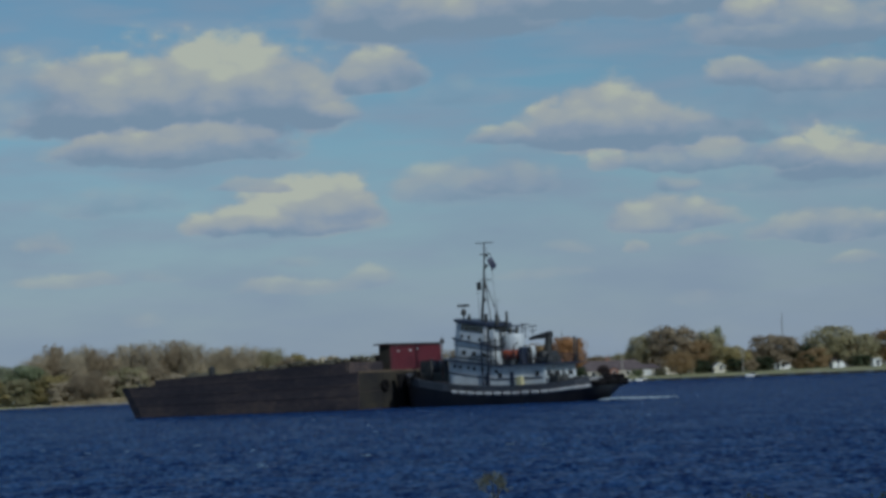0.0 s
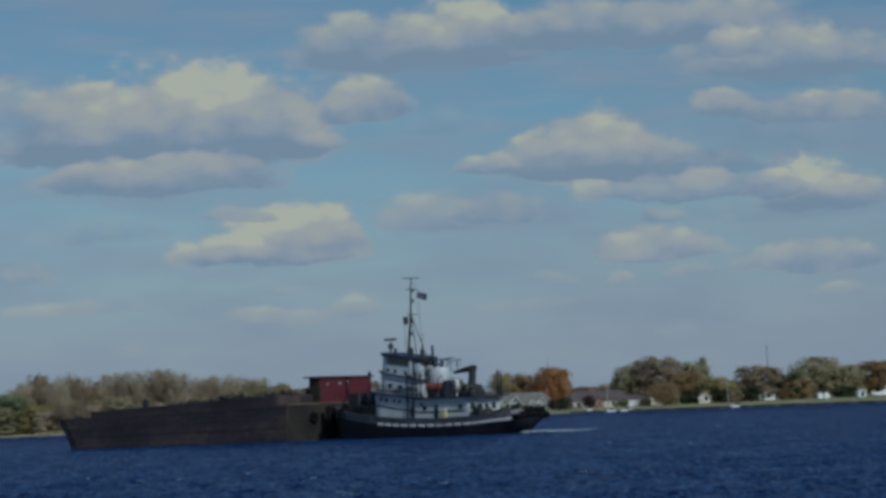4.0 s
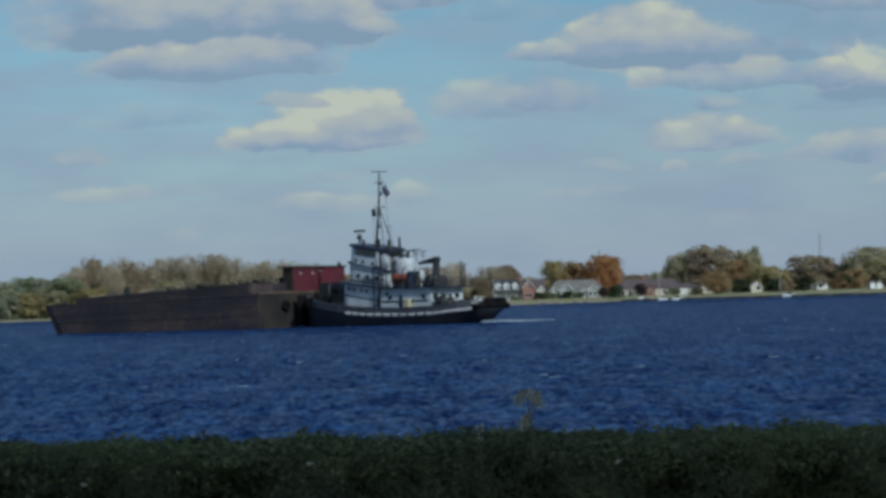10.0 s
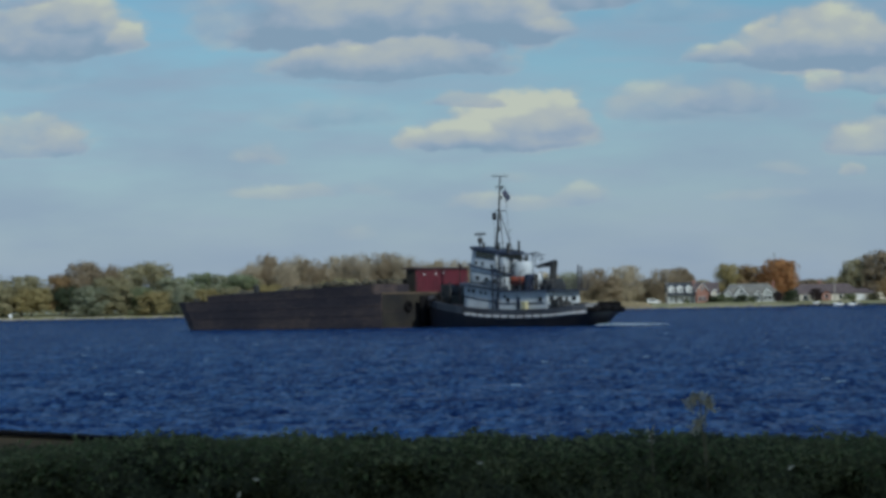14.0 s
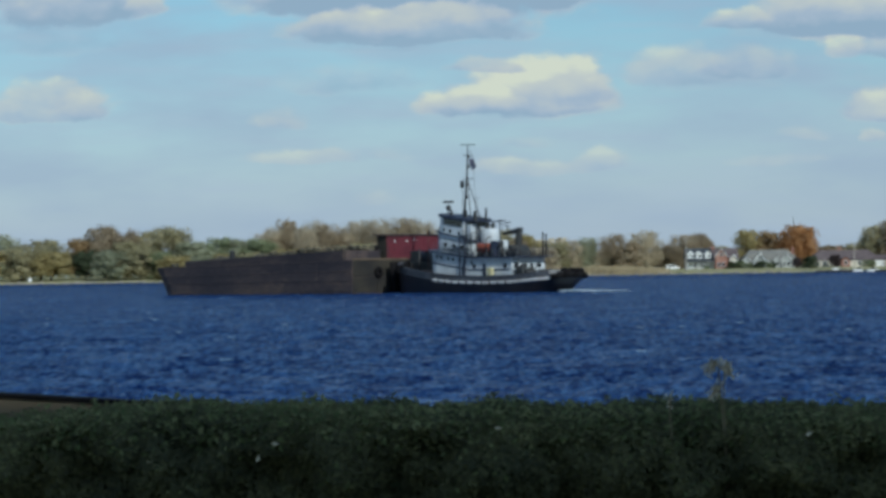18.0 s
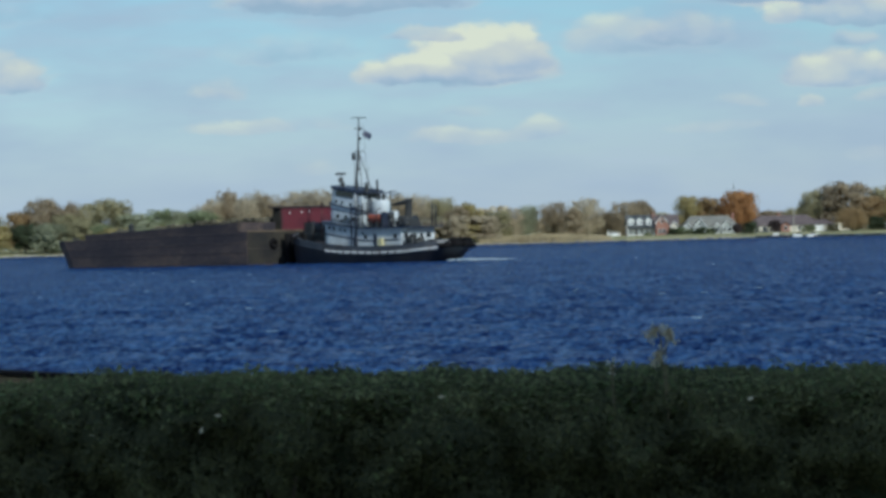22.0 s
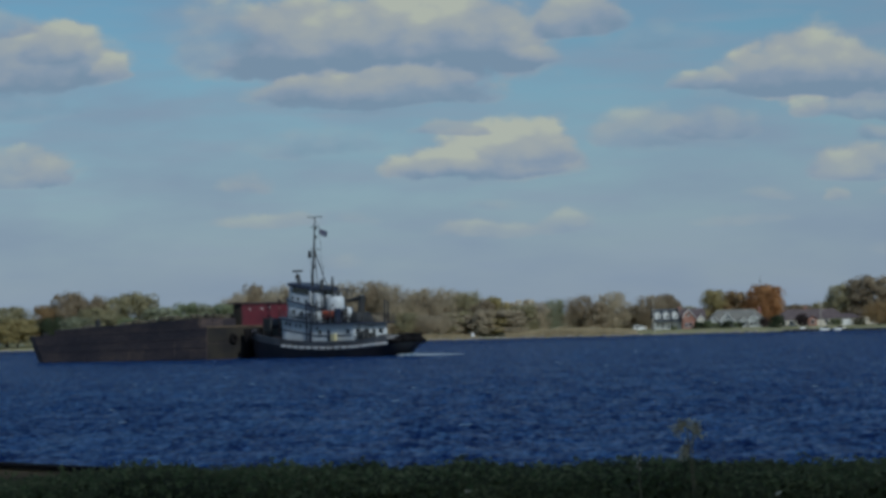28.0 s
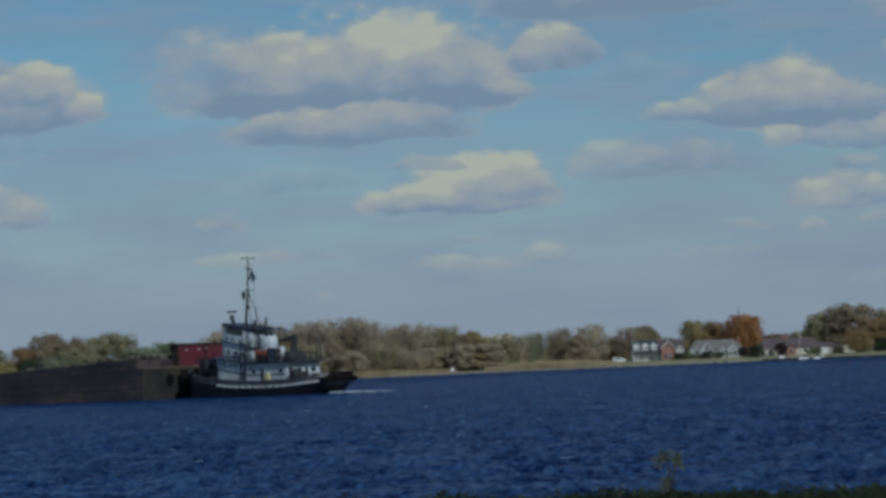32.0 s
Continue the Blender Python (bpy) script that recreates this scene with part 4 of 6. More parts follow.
    # door frame on the port side of the boat deck, locker beside the lifeboat, gear under the stern overhang
    g = Geo()
    for dx in (-0.42, 0.42):
        g.cyl((-1.75 + dx, 3.2, 1.5), (-1.75 + dx, 3.2, 6.9), 0.10, 0.10, 8)
    g.cyl((-2.2, 3.2, 6.9), (-1.3, 3.2, 6.9), 0.10, 0.10, 8)
    part("boarding_frame", g, M["navy"], tug, "dark boarding frame")
    g = Geo()
    g.box(-6.9, -6.35, 2.2, 3.2, 4.35, 6.2, 0.06)
    part("deck_cabinet", g, M["navy"], tug, "dark upright deck cabinet")
    for k, (x, y, w, h) in enumerate(((-10.4, 2.6, 0.7, 1.3), (-11.1, 2.0, 0.6, 0.9), (-11.4, 3.1, 0.5, 1.5), (-10.6, 0.6, 0.8, 1.1), (-12.0, 1.6, 0.5, 0.8))):
        g = Geo()
        g.box(x - w / 2, x + w / 2, y - w / 2, y + w / 2, 1.35, 1.6 + h, 0.08)
        g.cyl((x, y - w / 2, 1.7 + h), (x, y + w / 2, 1.7 + h), w * 0.3, w * 0.3, 10)
        part("deck_gear", g, M["dark"], tug, "dark deck gear", True)
    for k, x in enumerate((-10.9, -12.1, -13.3)):
        g = Geo()
        g.cyl((x, 3.3 - 0.15 * k, 1.4), (x, 3.3 - 0.15 * k, 4.1 - 0.5 * k), 0.06, 0.05, 7)
        part("stanchion", g, M["dark"], tug, "", True)
    # bow winch: drum between cheeks on a raised bed
    g = Geo()
    g.box(7.2, 9.4, -2.2, 1.3, 2.6, 3.9, 0.1)
    winch = part("bow_winch", g, M["dark"], tug, "dark bow winch")
    g = Geo()
    g.cyl((8.3, -1.9, 4.5), (8.3, 0.9, 4.5), 0.75, 0.75, 14)
    part("drum", g, M["slate"], winch, "grey wound drum", True)
    for y in (-2.1, -0.5, 1.0):
        g = Geo()
        g.box(7.5, 9.1, y - 0.08, y + 0.08, 3.8, 5.3, 0.12)
        part("cheek", g, M["dark"], winch)
    for x, y, h in ((7.0, 1.6, 5.5), (9.6, 0.2, 5.0), (7.1, -2.4, 5.6)):
        g = Geo()
        g.cyl((x, y, 2.6), (x, y, h), 0.13, 0.11, 8)
        part("bitt_post", g, M["dark"], tug, "", True)
    # mooring lines and spare fenders heaped at the bow
    for k in range(6):
        g = Geo()
        a = 0.9 * k
        g.torus((8.6 + 0.5 * math.sin(a * 2.1), 2.6 - 1.0 * k, 3.3 + 0.2 * (k % 3)), 0.40, 0.2, "zxy"[k % 3], 12, 6)
        part("spare_fender", g, M["rubber"], tug, "black spare fender", True)
    # grey gutter under the bridge deck and the hand rail round the upper house
    g = Geo()
    for q in (5.3, 5.4):
        for side in (1, -1):
            g.cyl((1.8, 2.62 * side, q), (-2.3, 2.62 * side, q), 0.03, 0.03, 6)
    part("hand_rail", g, M["slate"], upper, "grey hand rail")
    # mast
    g = Geo()
    g.cyl((0.8, 0, 9.1), (0.2, 0, 14.2), 0.16, 0.12, 10)
    g.cyl((0.2, 0, 14.2), (0.0, 0, 17.9), 0.11, 0.07, 8)
    mast = part("mast", g, M["dark"], tug, "tall dark signal mast", True)
    for y in (-0.9, 0.9):
        g = Geo()
        g.cyl((0.15, 0, 14.0), (-1.2, y, 8.9), 0.055, 0.07, 7)
        part("mast_stay", g, M["dark"], mast)
    for zz, w in ((18.2, 1.2), (16.9, 0.7), (14.0, 0.8)):
        g = Geo()
        g.cyl((0, 0, 17.6), (0, 0, 18.2), 0.05, 0.05, 6)
        g.cyl((w * 0.55, w * 0.6, zz), (-w * 0.55, -w * 0.6, zz), 0.055, 0.055, 6)
        part("crosstree", g, M["dark"], mast)
    for x, zz in ((0.1, 15.4), (0.35, 13.1), (0.05, 16.6), (0.5, 11.6)):
        g = Geo()
        g.cyl((x - 0.3, 0, zz), (x - 0.3, 0, zz + 0.35), 0.13, 0.13, 8)
        g.cyl((x - 0.3, 0, zz), (x, 0, zz), 0.04, 0.04, 5)
        part("mast_light", g, M["dark"], mast)
    g = Geo()
    g.box(0.5, 1.15, 0.15, 0.22, 12.9, 13.8, 0.02)
    part("signal_board", g, M["dark"], mast, "small dark signal flag")
    # gear on the wheelhouse roof
    g = Geo()
    g.cyl((3.0, 0.4, 9.75), (3.0, 0.4, 11.0), 0.10, 0.08, 8)
    g.cyl((3.0, 0.4, 10.2), (3.0, 0.4, 10.8), 0.3, 0.3, 12)
    radar = part("radar_post", g, M["dark"], tug, "dark radar post", True)
    g = Geo()
    g.box(2.2, 3.8, 0.2, 0.6, 11.15, 11.4, 0.06)
    part("radar_scanner", g, M["dark"], radar, "radar scanner bar")
    for x, y, h, r in ((-1.6, 0.2, 2.2, 0.03), (-0.9, 1.5, 0.7, 0.22), (1.3, 1.7, 0.5, 0.2), (-1.8, -1.2, 0.9, 0.16), (1.9, -1.0, 2.9, 0.025), (-2.0, 1.0, 0.55, 0.25)):
        g = Geo()
        g.cyl((x, y, min(9.0, roof(x)) - 0.2), (x, y, 9.7 + h - 0.25 * (x < 0)), r, r * 0.8, 8)
        if r < 0.05:
            g.cyl((x - 0.25, y, 9.7 + h - 0.25 * (x < 0)), (x + 0.25, y, 9.7 + h - 0.25 * (x < 0)), r, r, 5)
        part("antenna" if r < 0.1 else "searchlight", g, M["dark"], tug)
    for x, y, h in ((-3.4, 1.6, 1.5), (-3.8, -1.9, 1.2), (-5.6, -0.8, 0.9)):
        g = Geo()
        g.cyl((x, y, 7.2), (x, y, 7.6 + h), 0.04, 0.04, 6)
        g.box(x - 0.55, x + 0.55, y - 0.05, y + 0.05, 7.55 + h, 7.66 + h)
        g.box(x - 0.45, x + 0.45, y - 0.05, y + 0.05, 7.1 + h, 7.18 + h)
        part("aerial", g, M["dark"], tug)
    # thin jackstaff at the fore end of the house
    g = Geo()
    g.cyl((5.6, 1.4, 3.2), (5.5, 1.4, 7.9), 0.09, 0.05, 7)
    g.box(5.3, 5.7, 1.25, 1.55, 7.2, 7.6, 0.04)
    part("jackstaff", g, M["deck"], tug, "rusty brown fore post")
    # halyard from the truck, with the flag bent on
    g = Geo()
    g.cyl((0.0, 0.05, 17.9), (-1.0, 0.1, 16.6), 0.022, 0.022, 5)
    g.cyl((-1.0, 0.1, 16.6), (-1.5, 0.3, 9.4), 0.022, 0.022, 5)
    part("flag_line", g, M["dark"], mast, "thin signal halyard")
    # flag on its halyard
    halyard = new("flag")
    halyard.parent = tug
    halyard.matrix_basis = pose(-1.0, 0.1, 16.6)
    for k in range(4):
        g = Geo()
        w0, w1 = -0.34 * k, -0.34 * (k + 1)
        s0, s1 = 0.07 * math.sin(k * 1.7), 0.07 * math.sin((k + 1) * 1.7)
        g.add([(w0, s0, 0), (w1, s1, -0.04 * k), (w1, s1, -0.72 - 0.06 * k), (w0, s0, -0.72), (w0, s0 + 0.015, 0), (w1, s1 + 0.015, -0.04 * k), (w1, s1 + 0.015, -0.72 - 0.06 * k), (w0, s0 + 0.015, -0.72)],
              [(0, 1, 2, 3), (7, 6, 5, 4), (0, 4, 5, 1), (3, 2, 6, 7), (1, 5, 6, 2), (0, 3, 7, 4)])
        part("flag_cloth", g, M["flag"], halyard, "dark flag cloth")
    return tug, halyard


def barge_deck(x):
    return 4.28 - 0.0136 * (x - 13)


def build_barge():
    barge = thing("barge", tug_pose(0), "rusty brown steel deck barge with a loaded bin", "barge")
    B, X0, X1 = 7.5, 13.0, 51.2
    g = Geo()

    def ring(z, x0, x1, b):
        return [(x1, b * 0.96, z(x1)), (x1, -b * 1.26, z(x1)), (x1 - 1.5, -b * 1.3, z(x1 - 1.5)), (x0, -b * 1.3, z(x0)), (x0, b, z(x0)), (x1 - 1.5, b, z(x1 - 1.5))]
    g.loft([ring(lambda x: -1.2, X0 + 0.2, X1 - 5.5, B), ring(lambda x: 0.0, X0, X1 - 2.2, B), ring(lambda x: barge_deck(x) - 0.25, X0, X1 - 0.1, B), ring(barge_deck, X0, X1, B)])
    part("hull", g, M["rust"], barge, "rust-streaked brown hull")
    # plating: three strakes of side plates, standing a little proud
    n = 11
    for row, (lo, hi) in enumerate(((0.12, 1.55), (1.62, 2.75), (2.82, 3.95))):
        for k in range(n):
            a, b = X0 + 0.1 + (X1 - 3.4 - X0) * k / n, X0 + (X1 - 3.4 - X0) * (k + 1) / n
            sa, sb = barge_deck(a) / 4.28, barge_deck(b) / 4.28
            g = Geo()
            y = B + 0.014 + 0.008 * ((k * 7 + row * 3) % 3)
            g.add([(a, B, lo * sa), (b, B, lo * sb), (b, B, hi * sb), (a, B, hi * sa), (a + .02, y, lo * sa + .02), (b - .02, y, lo * sb + .02), (b - .02, y, hi * sb - .02), (a + .02, y, hi * sa - .02)],
                  [(4, 7, 6, 5), (0, 4, 5, 1), (2, 6, 7, 3), (0, 3, 7, 4), (1, 5, 6, 2)])
            part("side_plate", g, M["rust"], barge)
    for z0 in (1.58, 2.78, 4.0):
        g = Geo()
        g.add([(X0, B + dy, z + dz * 0.16) for dy, dz in ((0, 0), (0.05, 0.2), (0.05, 0.8), (0, 1)) for z in (z0,)] +
              [(X1 - 1.8, B + dy, z0 * barge_deck(X1) / 4.28 + dz * 0.16) for dy, dz in ((0, 0), (0.05, 0.2), (0.05, 0.8), (0, 1))],
              [(0, 1, 5, 4), (1, 2, 6, 5), (2, 3, 7, 6), (0, 3, 2, 1), (4, 5, 6, 7)])
        part("rub_rail", g, M["rust"], barge)
    # aft end
    for k in range(4):
        y0, y1 = -9.6 + 4.27 * k, -9.6 + 4.27 * (k + 1) - 0.06
        for lo, hi in ((0.15, 2.1), (2.18, 4.15)):
            g = Geo()
            g.box(X0 - 0.05, X0, y0, y1, lo, hi, 0.0)
            part("aft_plate", g, M["rust2"], barge, "mottled olive-brown aft plating")
    # a thick black ring stands in for the dark mark on the plating
    g = Geo()
    g.torus((X0 - 0.2, 3.0, 2.7), 0.46, 0.27, "x", 14, 7)
    part("tyre_fender", g, M["rubber"], barge, "dark round mark on the aft plating", True)
    # deck edge lip; the light along it is put into its tan colour
    g = Geo()
    g.box(X0 - 0.1, X0 + 0.08, -9.7, B - 0.02, barge_deck(X0) - 0.08, barge_deck(X0) + 0.16, 0.03)
    part("edge_lip", g, M["lit_tan"], barge, "tan deck edge, its lit look in the colour")
    # bin walls on deck
    zt = lambda x: barge_deck(x) + 0.72 + 0.017 * (45 - x)
    k = 0
    for side in (1, -1):
        for k in range(12):
            a, b = 15.2 + 2.55 * k, 15.2 + 2.55 * (k + 1) - 0.05
            g = Geo()
            y0, y1 = side * (B - 0.75), side * (B - 0.6)
            g.add([(a, y0, barge_deck(a)), (b, y0, barge_deck(b)), (b, y0, zt(b)), (a, y0, zt(a)), (a, y1, barge_deck(a)), (b, y1, barge_deck(b)), (b, y1, zt(b)), (a, y1, zt(a))],
                  [(0, 1, 2, 3), (7, 6, 5, 4), (3, 2, 6, 7), (0, 3, 7, 4), (1, 5, 6, 2)])
            part("bin_panel", g, M["rust"], barge, "rusty bin wall panel")
    for k in range(3):
        g = Geo()
        g.box(14.95, 15.12, 0.5 + 2.1 * k, 2.55 + 2.1 * k, barge_deck(15), zt(15), 0.02)
        part("bin_panel", g, M["rust"], barge)
    g = Geo()
    g.box(45.6, 45.8, -B + 0.7, B - 0.7, barge_deck(45.7), zt(45.7), 0.02)
    part("bin_panel", g, M["rust"], barge)
    # bow fittings
    for y in (6.0, 2.0, -2.0, -6.0):
        g = Geo()
        z = barge_deck(49)
        g.cyl((49.2, y, z), (49.2, y, z + 0.45), 0.16, 0.16, 8)
        g.cyl((48.5, y, z), (48.5, y, z + 0.45), 0.16, 0.16, 8)
        g.box(48.2, 49.5, y - 0.25, y + 0.25, z, z + 0.06)
        part("bollard", g, M["dark"], barge, "", True)
    g = Geo()
    z = zt(37)
    g.box(36.3, 37.0, B - 1.4, B - 0.8, z - 0.3, z + 0.95, 0.1)
    g.cyl((36.6, B - 1.1, z + 0.9), (36.6, B - 1.1, z + 1.2), 0.12, 0.08, 8)
    part("vent_box", g, M["dark"], barge, "dark vent box on the bin wall")
    return barge


def build_cargo():
    """A lumpy dark heap inside the bin."""
    g = Geo()
    rows = []
    for i in range(41):
        x = 15.6 + 0.75 * i
        row = []
        for j in range(15):
            y = -6.6 + 13.2 * j / 14
            edge = min(1, min(j, 14 - j) / 3) * min(1, min(i, 40 - i) / 3)
            z = barge_deck(x) + 0.2 + edge * (0.75 + 0.9 * noise.noise((x * 0.25, y * 0.3, 1)) + 0.35 * noise.noise((x * 0.9, y * 0.9, 5)) + 0.014 * (45 - x))
            row.append((x, y, z))
        rows.append(row)
    g.loft([r for r in reversed(rows)], closed=False, caps=False)
    ob = part("bulk_cargo", g, M["cargo"], None, at=tug_pose(0))
    return tagged(ob, "dark lumpy bulk cargo heaped in the bin", "cargo", kind="stuff")


def build_scrap():
    """Bent bars, plates and lumps thrown on the after end of the load."""
    r = random.Random(41)
    g = Geo()
    for k in range(150):
        x = 15.6 + 15 * r.random() ** 1.4
        y = r.uniform(-5.5, 6.3)
        z = barge_deck(x) + r.uniform(0.9, 1.45) + 0.020 * (31 - x)
        m = pose(x, y, z, r.uniform(-40, 40), r.uniform(-40, 40), r.uniform(0, 180))
        if k % 4 == 0:
            p, q = m @ Vector((-0.9, 0, 0)), m @ Vector((0.9, 0, 0.1))
            g.cyl(p, q, 0.07, 0.06, 6)
        else:
            a, b, c = r.uniform(0.15, 0.5), r.uniform(0.15, 0.4), r.uniform(0.08, 0.3)
            g.box(-a, a, -b, b, -c, c, 0.04, m)
    ob = part("scrap_heap", g, M["cargo"], None, at=tug_pose(0))
    return tagged(ob, "olive-brown scrap and lumps heaped at the bin's after end", "cargo", kind="stuff")


def build_red_house():
    ob = thing("deck_shed", tug_pose(0), "red corrugated steel shed on the barge's aft deck", "shed")
    x0, x1, y0, y1, z0, z1 = 13.9, 15.7, -9.3, 0.3, 4.25, 7.35
    g = Geo()
    g.box(x0, x1, y0, y1, z0 - 0.05, z1, 0.05)
    part("shed_wall", g, M["red"], ob, "red painted steel wall")
    for k in range(32):
        y = y0 + 0.15 + (y1 - y0 - 0.3) * k / 31
        g = Geo()
        g.box(x0 - 0.07, x0, y - 0.08, y + 0.08, z0, z1 - 0.1, 0.02)
        part("corrugation", g, M["red"], ob)
    for k in range(9):
        x = x0 + 0.2 + (x1 - x0 - 0.4) * k / 8
        g = Geo()
        g.box(x - 0.08, x + 0.08, y1, y1 + 0.07, z0, z1 - 0.1, 0.02)
        part("corrugation", g, M["rust2"], ob)
    g = Geo()
    g.box(x0 - 0.25, x1 + 0.5, y0 - 0.3, y1 + 0.4, z1, z1 + 0.18, 0.06)
    part("shed_roof", g, M["rust"], ob, "dark flat roof with overhang")
    for y, z, w in ((-1.0, 6.5, 0.2), (-3.2, 6.55, 0.25), (-4.6, 6.7, 0.2)):
        g = Geo()
        g.box(x0 - 0.14, x0 - 0.06, y - w / 2, y + w / 2, z, z + 0.25, 0.03)
        part("lamp", g, M["strake"], ob, "small grey bulkhead lamp")
    return ob


def foam(name, pts, at, label):
    g = Geo()
    for x, y, s, r in pts:
        ring = []
        for k in range(9):
            a = math.tau * k / 9
            q = s * (0.7 + 0.5 * noise.noise((x + math.cos(a), y + math.sin(a), r)))
            ring.append((x + q * 1.9 * math.cos(a), y + q * 0.6 * math.sin(a), 0.12))
        top = [(x + (p[0] - x) * 0.5, y + (p[1] - y) * 0.5, 0.13 + 0.22 * s) for p in ring]
        g.loft([[(p[0], p[1], -0.1) for p in ring], ring, top])
    ob = part(name, g, M["foam"], None, at=at)
    return tagged(ob, label, "foam", kind="stuff")


TUG, FLAG = build_tug()
BARGE = build_barge()
CARGO = build_cargo()
SCRAP = build_scrap()
SHED = build_red_house()
_r = random.Random(5)
WAKE = foam("wake_foam", [(-16.0 - 6.5 * q ** 1.9, _r.uniform(-2.2, 1.6) * (0.7 + q), _r.uniform(0.34, 0.62) * (1.1 - 0.9 * q), _r.random() * 9) for q in [_r.random() for _ in range(260)]], tug_pose(0), "white churned wake behind the tug's stern")


def whitecaps():
    """Short broken crests scattered over the chop."""
    r = random.Random(17)
    g = Geo()
    for k in range(64):
        y = 75 + 220 * r.random() ** 1.2
        x = r.uniform(-0.34, 0.26) * y - 8
        n, s = 7, r.uniform(0.08, 0.24)
        ring0, ring1 = [], []
        for i in range(n):
            u = i / (n - 1)
            w = 0.10 * s * math.sin(math.pi * min(0.97, max(0.03, u)))
            xx, yy = x + s * 1.6 * (u - 0.5), y + 0.25 * noise.noise((x + u * 3, y, 2))
            ring0.append((xx, yy - w, 0.13))
            ring1.append((xx, yy + w, 0.13))
        top = [((a[0] + b[0]) / 2, (a[1] + b[1]) / 2, 0.155) for a, b in zip(ring0, ring1)]
        g.loft([ring0, top, ring1], closed=False, caps=False)
    return tagged(part("whitecap", g, M["crest"]), "small broken whitecaps on the chop", "foam", kind="stuff")


CAPS = whitecaps()

# ---- hedge and weeds on the near bank ----
def hedge_top(x):
    return 2.65 - 7.0 * (0.0630 + 0.0050 * (x + 0.9) / 2.0) + 0.012 * noise.noise((x * 2.1, 0, 4)) + 0.014 * noise.noise((x * 6, 1, 4)) - 0.08 * max(0, -0.98 - x)


def shrub(x0, x1, seed):
    r = random.Random(seed)
    ob = thing("hedge_shrub", pose(0, 0, 0), "dense dark green clipped hedge shrub", "hedge", "hedge shrubs")
    stems = Geo()
    for k in range(9):
        x = x0 + (x1 - x0) * (k + 0.5) / 9
        b = Vector((x + r.uniform(-.03, .03), 7.35 + r.uniform(-.2, .2), 1.0))
        for j in range(3):
            stems.cyl(b, b + Vector((r.uniform(-.2, .2), r.uniform(-.25, .2), hedge_top(x) - 1.1 - r.uniform(0, 0.1))), 0.012, 0.004, 5)
    part("brushwood", stems, M["bark"], ob)
    # backing sheet: its dark green puts the shade between the leaves into colour
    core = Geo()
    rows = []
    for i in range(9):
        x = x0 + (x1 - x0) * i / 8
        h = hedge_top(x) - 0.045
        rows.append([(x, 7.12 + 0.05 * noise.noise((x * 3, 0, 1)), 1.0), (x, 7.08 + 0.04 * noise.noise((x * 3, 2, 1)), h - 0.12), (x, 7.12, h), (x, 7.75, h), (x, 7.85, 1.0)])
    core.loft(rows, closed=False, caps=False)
    part("inner_foliage", core, M["darkgreen"], ob, "dark green backing sheet, inner shade in its colour")
    # leaves on the top and on bulges get a brighter green, standing for light
    leaves, skylit = Geo(), Geo()
    for k in range(int(36000 * (x1 - x0))):
        x = r.uniform(x0, x1)
        h = hedge_top(x)
        skylit_share = 0.0
        if r.random() < 0.72:
            z = h - 0.02 - 1.0 * r.random() ** 1.3
            swell = noise.noise((x * 5.2, z * 5.2, 3)) + 0.45 * noise.noise((x * 12, z * 12, 7))
            bulge = 0.22 * swell
            p = Vector((x, 6.93 - bulge + 0.07 * r.random() + 0.16 * (max(0, z - h + 0.16) / 0.16) ** 2, z))
            out = Vector((0, -1, 0.45))
            skylit_share = 0.10 * max(0, swell) + 0.30 * max(0, 1 - (h - z) / 0.12)
        else:
            y = r.uniform(6.98, 7.8)
            tuft = max(0, noise.noise((x * 4.3, y * 3, 12))) * 0.05
            p = Vector((x, y, h + 0.02 * noise.noise((x * 9, y * 9, 2)) - 0.05 * r.random() ** 2 + (r.random() ** 5) * (0.018 + tuft)))
            p.z -= 0.07 * (max(0, 7.16 - y) / 0.18) ** 2
            out = Vector((0, -0.35, 1))
            skylit_share = 0.5
        d = (out + Vector((r.gauss(0, .5), r.gauss(0, .5), r.gauss(0, .5)))).normalized()
        s = r.uniform(0.007, 0.0155)
        a = d.cross(Vector((r.gauss(0, 1), r.gauss(0, 1), r.gauss(0, 1)))).normalized()
        b = d.cross(a) * 0.6
        (skylit if r.random() < skylit_share else leaves).add([p - a * s, p + b * s + d * s * .2, p + a * s * 1.1, p - b * s + d * s * .2], [(0, 1, 2), (0, 2, 3)])
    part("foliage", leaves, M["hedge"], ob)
    part("young_foliage", skylit, M["skylit"], ob, "brighter yellow-green leaves, sky light in their colour")
    for k in range(3):
        x = r.uniform(x0, x1)
        g = Geo()
        h = hedge_top(x)
        for j in range(7):
            p = Vector((x + r.uniform(-.01, .01), 7.2, h + 0.008 * j))
            d = Vector((r.gauss(0, 1), r.gauss(0, 1), 0.6)).normalized() * 0.016
            c = d.orthogonal() * 0.4
            g.add([p - d * .2, p + c + d * .5, p + d, p - c + d * .5], [(0, 1, 2, 3)])
        g.cyl((x, 7.2, h - 0.2), (x, 7.2, h + 0.05), 0.002, 0.001, 4)
        part("sprig", g, M["skylit"], ob)
    return ob


for i in range(7):
    shrub(-2.9 + 0.86 * i, -2.9 + 0.86 * (i + 1) + 0.02, 31 + i)


